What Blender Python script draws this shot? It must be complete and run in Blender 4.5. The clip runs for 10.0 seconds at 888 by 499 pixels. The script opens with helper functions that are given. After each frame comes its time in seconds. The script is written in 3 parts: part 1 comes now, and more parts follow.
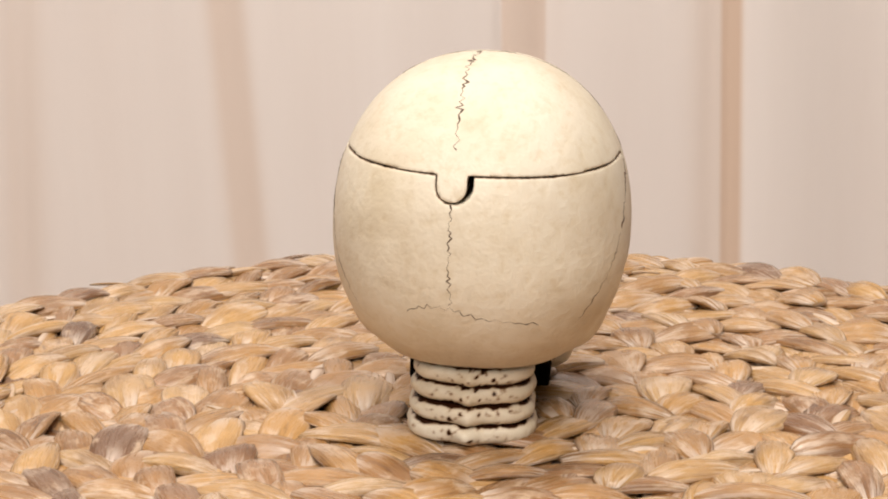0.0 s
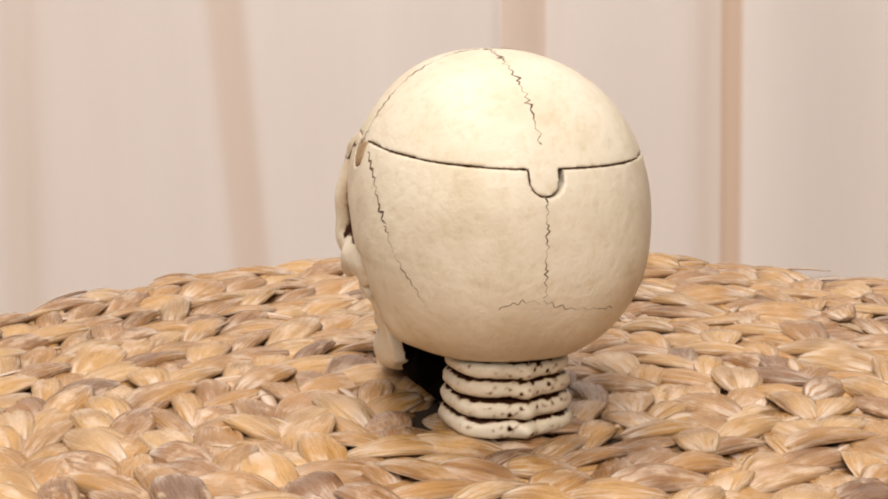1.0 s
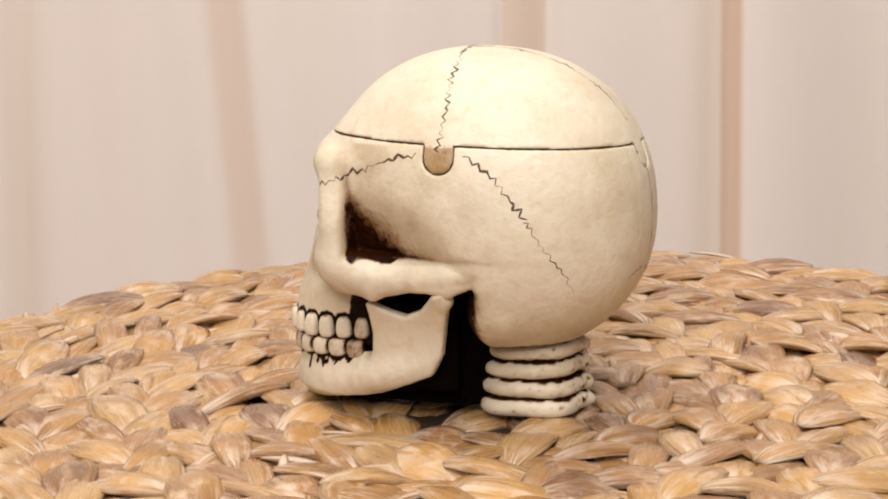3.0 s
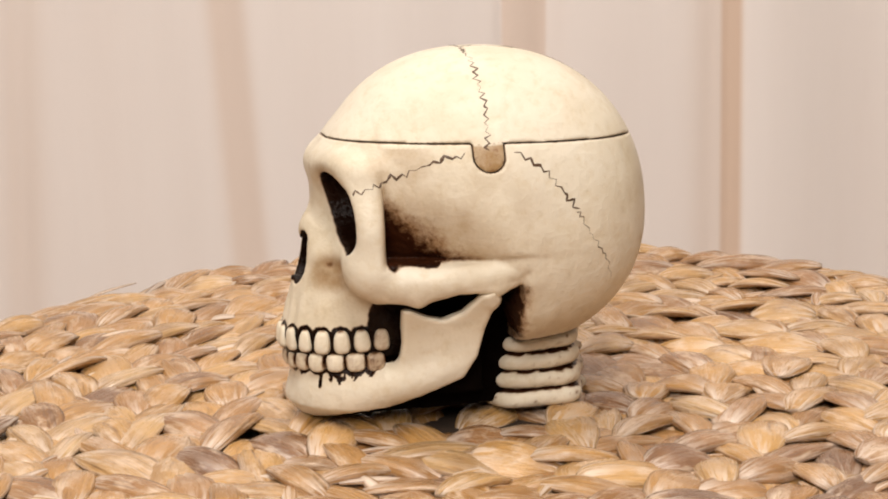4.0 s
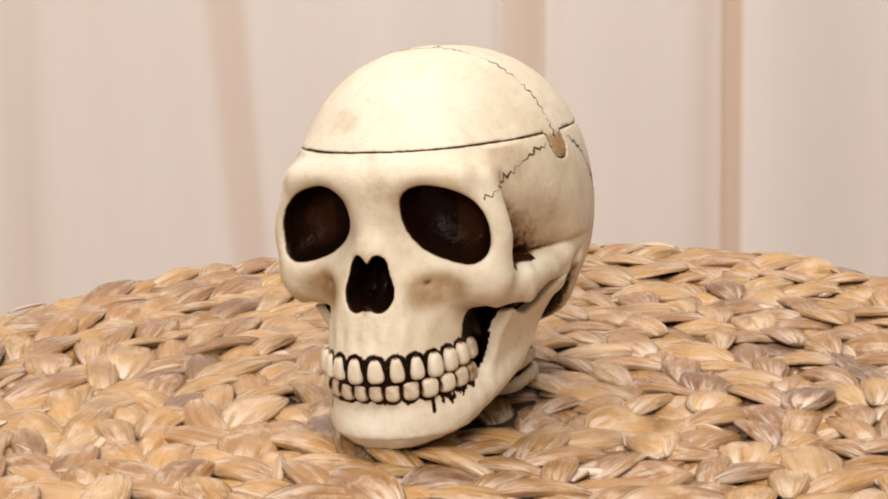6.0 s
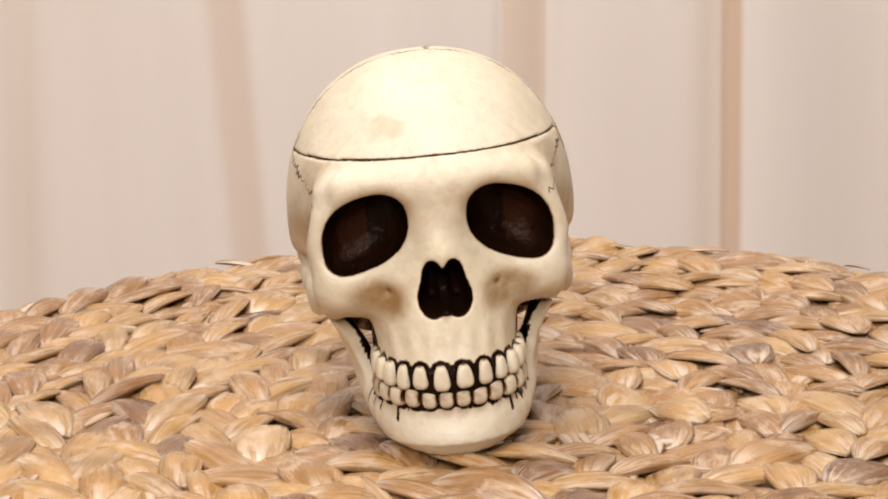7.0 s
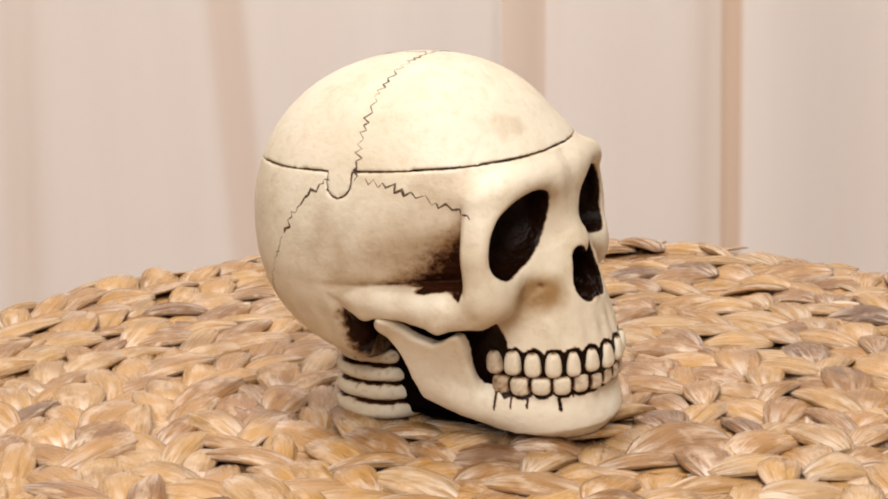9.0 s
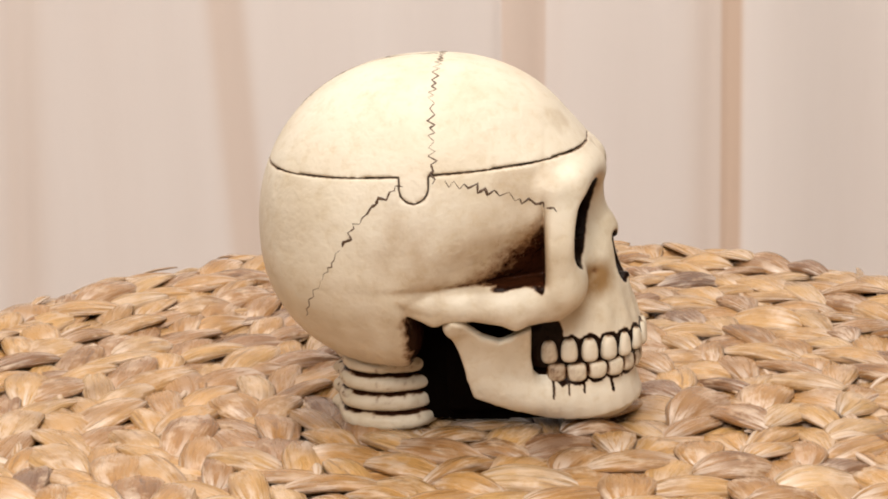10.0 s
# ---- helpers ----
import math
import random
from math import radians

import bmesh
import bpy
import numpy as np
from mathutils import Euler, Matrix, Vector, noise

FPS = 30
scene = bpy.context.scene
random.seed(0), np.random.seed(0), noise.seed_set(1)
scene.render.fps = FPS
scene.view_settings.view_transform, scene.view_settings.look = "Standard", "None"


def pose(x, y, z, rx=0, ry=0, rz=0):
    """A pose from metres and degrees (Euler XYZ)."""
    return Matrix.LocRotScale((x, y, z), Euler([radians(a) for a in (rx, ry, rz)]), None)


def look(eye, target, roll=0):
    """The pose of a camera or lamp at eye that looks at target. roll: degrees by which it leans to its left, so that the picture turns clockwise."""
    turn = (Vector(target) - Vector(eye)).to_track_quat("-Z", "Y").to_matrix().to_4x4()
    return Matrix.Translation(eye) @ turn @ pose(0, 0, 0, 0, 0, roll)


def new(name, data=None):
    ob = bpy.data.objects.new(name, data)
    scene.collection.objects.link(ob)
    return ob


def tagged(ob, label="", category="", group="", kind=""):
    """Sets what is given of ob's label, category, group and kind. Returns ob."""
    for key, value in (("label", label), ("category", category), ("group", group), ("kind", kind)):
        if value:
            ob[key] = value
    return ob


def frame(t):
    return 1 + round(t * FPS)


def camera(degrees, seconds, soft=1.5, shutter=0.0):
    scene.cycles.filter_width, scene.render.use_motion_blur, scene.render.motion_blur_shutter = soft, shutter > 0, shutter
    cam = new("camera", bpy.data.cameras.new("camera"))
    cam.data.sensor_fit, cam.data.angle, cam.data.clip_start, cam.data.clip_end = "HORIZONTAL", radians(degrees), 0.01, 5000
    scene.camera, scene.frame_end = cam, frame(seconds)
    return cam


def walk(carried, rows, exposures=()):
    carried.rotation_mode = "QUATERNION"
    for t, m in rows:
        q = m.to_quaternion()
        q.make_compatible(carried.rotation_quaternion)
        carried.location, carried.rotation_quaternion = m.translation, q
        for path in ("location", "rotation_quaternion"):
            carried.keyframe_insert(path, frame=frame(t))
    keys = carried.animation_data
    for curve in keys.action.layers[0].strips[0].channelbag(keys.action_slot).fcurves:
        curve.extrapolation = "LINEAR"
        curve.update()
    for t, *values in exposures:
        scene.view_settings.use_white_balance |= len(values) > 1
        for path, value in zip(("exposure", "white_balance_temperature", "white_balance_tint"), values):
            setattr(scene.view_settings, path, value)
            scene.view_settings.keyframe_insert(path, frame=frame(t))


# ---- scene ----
cam = camera(28.36, 10.0, soft=1.9)
EYE = pose(0, -0.53, 0.174, 76.83, 0, 0.53) @ pose(0, 0, 0, 0, 0, -1.764)
walk(cam, [(0.0, EYE), (10.0, EYE)])

# ---------------------------------------------------------------- light
world = bpy.data.worlds.new("room_air")
scene.world = world
world.use_nodes = True
world.node_tree.nodes["Background"].inputs[0].default_value = (1.0, 0.93, 0.86, 1)
world.node_tree.nodes["Background"].inputs[1].default_value = 0.6


def area_lamp(name, eye, target, sx, sy, watts, colour):
    data = bpy.data.lights.new(name, "AREA")
    data.shape, data.size, data.size_y, data.energy, data.color = "RECTANGLE", sx, sy, watts, colour
    ob = new(name, data)
    ob.matrix_world = look(eye, target)
    return ob


area_lamp("ceiling_softbox", (-0.25, 0.22, 1.55), (-0.05, 0.2, 0), 0.7, 0.7, 14.8, (1.0, 0.92, 0.84))
area_lamp("overhead_lamp", (0.08, -0.50, 0.85), (0, -0.06, 0), 0.36, 0.36, 5.3, (1.0, 0.93, 0.86))
area_lamp("front_softbox", (-0.2, -1.25, 0.85), (0, 0, 0.06), 0.5, 0.5, 12.3, (1.0, 0.93, 0.86))
scene.view_settings.exposure = -0.04


# ---------------------------------------------------------------- materials
def material(name):
    m = bpy.data.materials.new(name)
    m.use_nodes = True
    return m, m.node_tree.nodes, m.node_tree.links, m.node_tree.nodes["Principled BSDF"]


def ramp(nodes, stops):
    n = nodes.new("ShaderNodeValToRGB")
    el = n.color_ramp.elements
    while len(el) < len(stops):
        el.new(0.5)
    for e, (p, c) in zip(el, stops):
        e.position, e.color = p, (*c, 1) if len(c) == 3 else c
    return n


def noise_tex(nodes, links, coord, scale, detail=4, rough=0.55):
    n = nodes.new("ShaderNodeTexNoise")
    n.inputs["Scale"].default_value, n.inputs["Detail"].default_value, n.inputs["Roughness"].default_value = scale, detail, rough
    links.new(coord, n.inputs["Vector"])
    return n


def mix(nodes, links, fac, a, b, kind="MIX"):
    n = nodes.new("ShaderNodeMix")
    n.data_type, n.blend_type = "RGBA", kind
    for sock, v in ((n.inputs[0], fac), (n.inputs[6], a), (n.inputs[7], b)):
        if isinstance(v, (int, float)):
            sock.default_value = v
        elif isinstance(v, tuple):
            sock.default_value = (*v, 1)
        else:
            links.new(v, sock)
    return n.outputs[2]


def maths(nodes, links, op, a, b=0.0, clamp=False):
    n = nodes.new("ShaderNodeMath")
    n.operation, n.use_clamp = op, clamp
    for sock, v in ((n.inputs[0], a), (n.inputs[1], b)):
        if isinstance(v, (int, float)):
            sock.default_value = v
        else:
            links.new(v, sock)
    return n.outputs[0]


def bump(nodes, links, height, strength, distance, bsdf):
    n = nodes.new("ShaderNodeBump")
    n.inputs["Strength"].default_value, n.inputs["Distance"].default_value = strength, distance
    links.new(height, n.inputs["Height"])
    links.new(n.outputs[0], bsdf.inputs["Normal"])


def resin_material():
    """Cream resin, its hollows browned by an antique wash and by shade in the colour (attribute wash_shade)."""
    m, n, l, b = material("cream_resin")
    co = n.new("ShaderNodeTexCoord").outputs["Object"]
    big = noise_tex(n, l, co, 28, 4, 0.6)
    tone = ramp(n, [(0.30, (0.66, 0.575, 0.43)), (0.52, (0.76, 0.69, 0.56)), (0.75, (0.805, 0.75, 0.635))])
    l.new(big.outputs[0], tone.inputs[0])
    fine = noise_tex(n, l, co, 260, 5, 0.7)
    grime = ramp(n, [(0.30, (0.80, 0.72, 0.58)), (0.50, (1, 1, 1))])
    l.new(fine.outputs[0], grime.inputs[0])
    base = mix(n, l, 0.45, tone.outputs[0], grime.outputs[0], "MULTIPLY")
    # tan film: light rubbing of the wash, and shade put into the colour
    film_shade = n.new("ShaderNodeAttribute")
    film_shade.attribute_name = "film_shade"
    patch = noise_tex(n, l, co, 75, 5, 0.65)
    pr = ramp(n, [(0.32, (0.38, 0.38, 0.38)), (0.66, (1, 1, 1))])
    l.new(patch.outputs[0], pr.inputs[0])
    base = mix(n, l, maths(n, l, "MULTIPLY", film_shade.outputs["Fac"], pr.outputs[0]), base, (0.33, 0.20, 0.085))
    # pinholes
    vor = n.new("ShaderNodeTexVoronoi")
    vor.inputs["Scale"].default_value = 55
    l.new(co, vor.inputs["Vector"])
    pin = ramp(n, [(0.0, (1, 1, 1)), (0.028, (1, 1, 1)), (0.036, (0, 0, 0))])
    l.new(vor.outputs["Distance"], pin.inputs[0])
    rare = ramp(n, [(0.80, (0, 0, 0)), (0.82, (1, 1, 1))])
    l.new(vor.outputs["Color"], rare.inputs[0])
    base = mix(n, l, maths(n, l, "MULTIPLY", pin.outputs[0], rare.outputs[0]), base, (0.05, 0.025, 0.012))
    wash_shade = n.new("ShaderNodeAttribute")
    wash_shade.attribute_name = "wash_shade"
    edge = noise_tex(n, l, co, 420, 4, 0.7)
    w = maths(n, l, "ADD", wash_shade.outputs["Fac"], maths(n, l, "MULTIPLY", maths(n, l, "SUBTRACT", edge.outputs[0], 0.5), 0.9))
    wr = ramp(n, [(0.46, (0, 0, 0)), (0.74, (1, 1, 1))])
    l.new(w, wr.inputs[0])
    thin = ramp(n, [(0.22, (0, 0, 0)), (0.62, (0.9, 0.9, 0.9))])
    l.new(w, thin.inputs[0])
    base = mix(n, l, thin.outputs[0], base, (0.24, 0.115, 0.045))
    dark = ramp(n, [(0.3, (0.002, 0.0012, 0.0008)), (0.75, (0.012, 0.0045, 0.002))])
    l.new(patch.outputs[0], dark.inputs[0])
    ruddy = mix(n, l, maths(n, l, "MULTIPLY", film_shade.outputs["Fac"], 0.85, True), dark.outputs[0], (0.045, 0.013, 0.005))
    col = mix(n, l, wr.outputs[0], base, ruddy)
    l.new(col, b.inputs["Base Color"])
    rough = ramp(n, [(0, (0.46, 0.46, 0.46)), (1, (0.24, 0.24, 0.24))])
    l.new(wr.outputs[0], rough.inputs[0])
    l.new(rough.outputs[0], b.inputs["Roughness"])
    spec = ramp(n, [(0, (0.32, 0.32, 0.32)), (1, (0.10, 0.10, 0.10))])
    l.new(wr.outputs[0], spec.inputs[0])
    l.new(spec.outputs[0], b.inputs["Specular IOR Level"])
    h = mix(n, l, 0.35, noise_tex(n, l, co, 130, 3).outputs[0], fine.outputs[0])
    bump(n, l, h, 0.36, 0.0018, b)
    relief = ramp(n, [(0, (0.34, 0.34, 0.34)), (1, (0.95, 0.95, 0.95))])
    l.new(wr.outputs[0], relief.inputs[0])
    l.new(relief.outputs[0], n["Bump"].inputs["Strength"])
    return m


def plain_material(name, colour, roughness, scale, contrast=0.15, relief=0.0004):
    m, n, l, b = material(name)
    co = n.new("ShaderNodeTexCoord").outputs["Object"]
    t = noise_tex(n, l, co, scale, 5, 0.6)
    lo = tuple(c * (1 - contrast) for c in colour)
    hi = tuple(min(1, c * (1 + contrast)) for c in colour)
    r = ramp(n, [(0.3, lo), (0.7, hi)])
    l.new(t.outputs[0], r.inputs[0])
    l.new(r.outputs[0], b.inputs["Base Color"])
    b.inputs["Roughness"].default_value = roughness
    bump(n, l, t.outputs[0], 0.3, relief, b)
    return m


def strand_material(name, per_object):
    """Dried water-hyacinth stalk: straw to brown, with long pale fibres and a dull gloss."""
    m, n, l, b = material(name)
    uv = n.new("ShaderNodeUVMap").outputs[0]
    if per_object:
        rnd = n.new("ShaderNodeObjectInfo").outputs["Random"]
    else:
        rnd = n.new("ShaderNodeNewGeometry").outputs["Random Per Island"]
    off = n.new("ShaderNodeCombineXYZ")
    l.new(maths(n, l, "MULTIPLY", rnd, 37.0), off.inputs[2])
    l.new(maths(n, l, "MULTIPLY", rnd, 11.0), off.inputs[0])
    add = n.new("ShaderNodeVectorMath")
    l.new(uv, add.inputs[0])
    l.new(off.outputs[0], add.inputs[1])
    def stretched(su, sv):
        mp = n.new("ShaderNodeMapping")
        mp.inputs["Scale"].default_value = (su, sv, 1)
        l.new(add.outputs[0], mp.inputs["Vector"])
        return mp.outputs[0]
    fibre = noise_tex(n, l, stretched(1.6, 15), 1.0, 5, 0.65)
    broad = noise_tex(n, l, stretched(1.6, 2.4), 1.0, 3, 0.5)
    tone = ramp(n, [(0.0, (0.17, 0.085, 0.042)), (0.035, (0.29, 0.148, 0.066)), (0.12, (0.38, 0.198, 0.074)),
                    (0.50, (0.465, 0.256, 0.084)), (0.80, (0.53, 0.315, 0.115)), (1.0, (0.53, 0.345, 0.165))])
    l.new(rnd, tone.inputs[0])
    bv = ramp(n, [(0.30, (0.50, 0.41, 0.35)), (0.60, (1.08, 1.05, 1.0))])
    l.new(broad.outputs[0], bv.inputs[0])
    col = mix(n, l, 0.8, tone.outputs[0], bv.outputs[0], "MULTIPLY")
    # pale bast fibres, with white sheen put into their colour, most towards the ends where the stalk is pinched
    sep = n.new("ShaderNodeSeparateXYZ")
    l.new(uv, sep.inputs[0])
    ends = maths(n, l, "ABSOLUTE", maths(n, l, "SUBTRACT", sep.outputs[0], 0.5))
    ramp_ends = ramp(n, [(0.12, (0, 0, 0)), (0.42, (1, 1, 1))])
    l.new(ends, ramp_ends.inputs[0])
    fr = ramp(n, [(0.44, (0, 0, 0)), (0.60, (1, 1, 1))])
    l.new(fibre.outputs[0], fr.inputs[0])
    # and along both flanks of the stalk
    flank = maths(n, l, "MULTIPLY", maths(n, l, "ABSOLUTE", maths(n, l, "SUBTRACT", maths(n, l, "MODULO", sep.outputs[1], 0.5), 0.25)), 4.0)
    fl = ramp(n, [(0.62, (0, 0, 0)), (0.98, (0.5, 0.5, 0.5))])
    l.new(flank, fl.inputs[0])
    er = n.new("ShaderNodeMix")
    er.data_type, er.blend_type = "RGBA", "LIGHTEN"
    er.inputs[0].default_value = 1.0
    l.new(ramp_ends.outputs[0], er.inputs[6])
    l.new(fl.outputs[0], er.inputs[7])
    # white sheen of the stalks put into the colour as pale blotches
    sheen_noise = noise_tex(n, l, stretched(2.6, 5.0), 1.0, 5, 0.7)
    sheen_patch = ramp(n, [(0.52, (0, 0, 0)), (0.66, (0.75, 0.75, 0.75))])
    l.new(sheen_noise.outputs[0], sheen_patch.inputs[0])
    col = mix(n, l, sheen_patch.outputs[0], col, (0.70, 0.525, 0.37))
    pale = maths(n, l, "MULTIPLY", fr.outputs[0], maths(n, l, "ADD", maths(n, l, "MULTIPLY", er.outputs[2], 0.72), 0.10))
    col = mix(n, l, pale, col, (0.80, 0.675, 0.57))
    dr = ramp(n, [(0.30, (1, 1, 1)), (0.41, (0, 0, 0))])
    l.new(fibre.outputs[0], dr.inputs[0])
    col = mix(n, l, maths(n, l, "MULTIPLY", dr.outputs[0], 0.6), col, (0.12, 0.055, 0.03))
    l.new(col, b.inputs["Base Color"])
    rr = ramp(n, [(0.3, (0.18, 0.18, 0.18)), (0.7, (0.36, 0.36, 0.36))])
    l.new(fibre.outputs[0], rr.inputs[0])
    l.new(rr.outputs[0], b.inputs["Roughness"])
    b.inputs["Coat Weight"].default_value = 0.42
    b.inputs["Coat Roughness"].default_value = 0.22
    bump(n, l, mix(n, l, 0.35, fibre.outputs[0], sheen_noise.outputs[0]), 1.0, 0.0022, b)
    return m


def curtain_material():
    m, n, l, b = material("cream_curtain_cloth")
    co = n.new("ShaderNodeTexCoord").outputs["Object"]
    mp = n.new("ShaderNodeMapping")
    mp.inputs["Scale"].default_value = (9, 9, 0.9)
    l.new(co, mp.inputs["Vector"])
    t = noise_tex(n, l, mp.outputs[0], 1.4, 4, 0.55)
    r = ramp(n, [(0.3, (0.85, 0.78, 0.75)), (0.7, (0.905, 0.85, 0.83))])
    l.new(t.outputs[0], r.inputs[0])
    # shading of the folds mixed into the cloth colour as tan bands
    fold_shade = n.new("ShaderNodeAttribute")
    fold_shade.attribute_name = "fold_shade"
    cloth = mix(n, l, fold_shade.outputs["Fac"], r.outputs[0], (0.64, 0.44, 0.30))
    w = n.new("ShaderNodeMapping")
    w.inputs["Scale"].default_value = (900, 900, 900)
    l.new(co, w.inputs["Vector"])
    weave = noise_tex(n, l, w.outputs[0], 1.0, 2)
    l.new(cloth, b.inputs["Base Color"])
    b.inputs["Roughness"].default_value = 0.9
    bump(n, l, weave.outputs[0], 0.15, 0.0004, b)
    return m


RESIN = resin_material()
SUTURE = plain_material("dark_brown_wash", (0.085, 0.045, 0.022), 0.45, 400, 0.4)
STRAND_A = strand_material("hyacinth_stalk", True)
STRAND_B = strand_material("hyacinth_stalk_joined", False)
BACKING = plain_material("mat_gap_shade", (0.035, 0.02, 0.011), 0.8, 200, 0.4)
CURTAIN = curtain_material()
PAINT = plain_material("warm_beige_paint", (0.55, 0.50, 0.45), 0.8, 6, 0.04)
TABLE = plain_material("pale_floor_paint", (0.5, 0.43, 0.37), 0.6, 9, 0.08)
# near-black of the added throat core: brown paint and the gap's deep shade together
HOLLOW = plain_material("black_brown_wash_shade", (0.0025, 0.0014, 0.001), 0.9, 200, 0.4)
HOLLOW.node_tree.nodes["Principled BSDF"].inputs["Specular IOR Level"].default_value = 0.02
STAND = plain_material("grey_turntable_plastic", (0.35, 0.34, 0.33), 0.45, 60, 0.08)


def mesh_from(name, verts, faces, mat, smooth=True):
    me = bpy.data.meshes.new(name)
    me.from_pydata([tuple(v) for v in verts], [], [tuple(int(i) for i in f) for f in faces])
    me.materials.append(mat)
    me.polygons.foreach_set("use_smooth", [smooth] * len(me.polygons))
    me.update()
    return me


def part(name, me, parent, label=""):
    ob = new(name, me)
    ob.parent = parent
    if label:
        ob["label"] = label
    return ob


def bm_mesh(name, bm, mat, smooth=False):
    me = bpy.data.meshes.new(name)
    bm.to_mesh(me)
    bm.free()
    me.materials.append(mat)
    me.polygons.foreach_set("use_smooth", [smooth] * len(me.polygons))
    return me


def box_mesh(name, lo, hi, mat, bevel=0.0):
    bm = bmesh.new()
    bmesh.ops.create_cube(bm, size=1)
    for v in bm.verts:
        v.co = Vector([lo[i] + (v.co[i] + 0.5) * (hi[i] - lo[i]) for i in range(3)])
    if bevel:
        bmesh.ops.bevel(bm, geom=bm.edges[:], offset=bevel, segments=2, affect="EDGES")
    return bm_mesh(name, bm, mat)


# ---------------------------------------------------------------- the room
FLOOR_Z = -0.30


def room():
    for name, lo, hi, mat in (("floor", (-1.6, -2.2, FLOOR_Z - 0.05), (1.6, 0.95, FLOOR_Z), TABLE),
                              ("wall_north", (-1.6, 0.95, FLOOR_Z - 0.05), (1.6, 1.05, 1.9), PAINT),
                              ("wall_south", (-1.6, -2.3, FLOOR_Z - 0.05), (1.6, -2.2, 1.9), PAINT),
                              ("wall_east", (1.6, -2.3, FLOOR_Z - 0.05), (1.7, 1.05, 1.9), PAINT),
                              ("wall_west", (-1.7, -2.3, FLOOR_Z - 0.05), (-1.6, 1.05, 1.9), PAINT),
                              ("ceiling", (-1.7, -2.3, 1.9), (1.7, 1.05, 2.0), PAINT)):
        tagged(new(name, box_mesh(name, lo, hi, mat)), "plain warm beige painted " + name.split("_")[0], name.split("_")[0], kind="structure")


def curtain():
    """A hanging cloth: broad shallow pleats with a few tight creases where one fold laps over the next."""
    xs = np.linspace(-0.95, 0.95, 1100)
    zs = np.linspace(FLOOR_Z + 0.004, 1.3, 40)
    creases = ((-0.320, 0.010, 0.004, 0.06), (-0.163, 0.014, 0.0035, -0.045), (0.0345, 0.005, 0.003, 0.02), (0.066, 0.012, 0.006, 0.02),
               (0.2015, 0.0065, 0.0045, 0.0), (0.190, 0.012, 0.004, 0.0), (0.345, 0.014, 0.006, 0.0), (-0.285, 0.016, 0.003, 0.02),
               (-0.46, 0.010, 0.02, 0.0), (-0.60, 0.008, 0.02, 0.0), (0.47, 0.008, 0.02, 0.0), (0.62, 0.010, 0.02, 0.0), (0.78, 0.010, 0.02, 0.0), (-0.77, 0.008, 0.02, 0.0))
    verts = []
    for side in (0.0, 0.0018):
        for z in zs:
            y = 0.75 + 0.006 * np.sin(xs * 21 + 0.6 + 0.3 * z) + 0.003 * np.sin(xs * 47 + 2 * z)
            for cx, w, depth, lean in creases:
                y = y + depth * np.exp(-((xs - cx - lean * z) / w) ** 2)
            verts += [(x, yy + side, z) for x, yy in zip(xs, y)]
    nx, nz = len(xs), len(zs)
    faces = []
    for s in (0, 1):
        o = s * nx * nz
        for j in range(nz - 1):
            for i in range(nx - 1):
                a = o + j * nx + i
                q = (a, a + 1, a + nx + 1, a + nx)
                faces.append(q if s == 0 else q[::-1])
    o = nx * nz
    for i in range(nx - 1):
        for j in (0, nz - 1):
            a = j * nx + i
            faces.append((a, a + o, a + o + 1, a + 1) if j == 0 else (a + 1, a + o + 1, a + o, a))
    for j in range(nz - 1):
        for i in (0, nx - 1):
            a = j * nx + i
            faces.append((a, a + nx, a + nx + o, a + o) if i == 0 else (a + o, a + nx + o, a + nx, a))
    me = mesh_from("curtain", verts, faces, CURTAIN)
    # fold shading put into the colour as tan: centre, half-width, softness, strength, lean
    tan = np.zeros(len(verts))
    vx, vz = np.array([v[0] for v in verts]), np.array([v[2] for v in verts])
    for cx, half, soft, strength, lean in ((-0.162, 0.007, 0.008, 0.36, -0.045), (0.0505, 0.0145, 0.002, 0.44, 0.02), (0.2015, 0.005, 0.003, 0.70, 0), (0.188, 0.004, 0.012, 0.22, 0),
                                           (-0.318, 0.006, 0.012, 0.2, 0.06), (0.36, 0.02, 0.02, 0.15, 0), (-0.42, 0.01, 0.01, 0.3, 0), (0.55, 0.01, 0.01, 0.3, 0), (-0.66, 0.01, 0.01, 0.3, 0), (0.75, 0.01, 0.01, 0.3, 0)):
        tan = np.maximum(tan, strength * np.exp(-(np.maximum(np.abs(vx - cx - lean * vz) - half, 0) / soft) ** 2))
    me.attributes.new("fold_shade", "FLOAT", "POINT").data.foreach_set("value", tan.astype(np.float32))
    tagged(new("curtain", me), "cream pink hanging cloth curtain with tan fold shading in its colour", "curtain")


room()
curtain()

# ---------------------------------------------------------------- the turning table and the woven mat
MAT_R = 0.211
MAT_T = 0.016


def turntable():
    root = new("turntable")
    for name, r, z0, z1 in (("base", 0.10, FLOOR_Z, FLOOR_Z + 0.02), ("column", 0.03, FLOOR_Z + 0.02, -MAT_T - 0.012), ("plate", 0.15, -MAT_T - 0.012, -MAT_T)):
        bm = bmesh.new()
        bmesh.ops.create_cone(bm, cap_ends=True, segments=64, radius1=r, radius2=r, depth=z1 - z0)
        bmesh.ops.translate(bm, vec=(0, 0, (z0 + z1) / 2), verts=bm.verts)
        bmesh.ops.bevel(bm, geom=[e for e in bm.edges if abs(e.verts[0].co.z - e.verts[1].co.z) < 1e-6], offset=0.002, segments=2, affect="EDGES")
        part(name, bm_mesh(name, bm, STAND), root)
    return tagged(root, "grey round display turntable under the woven mat", "turntable")


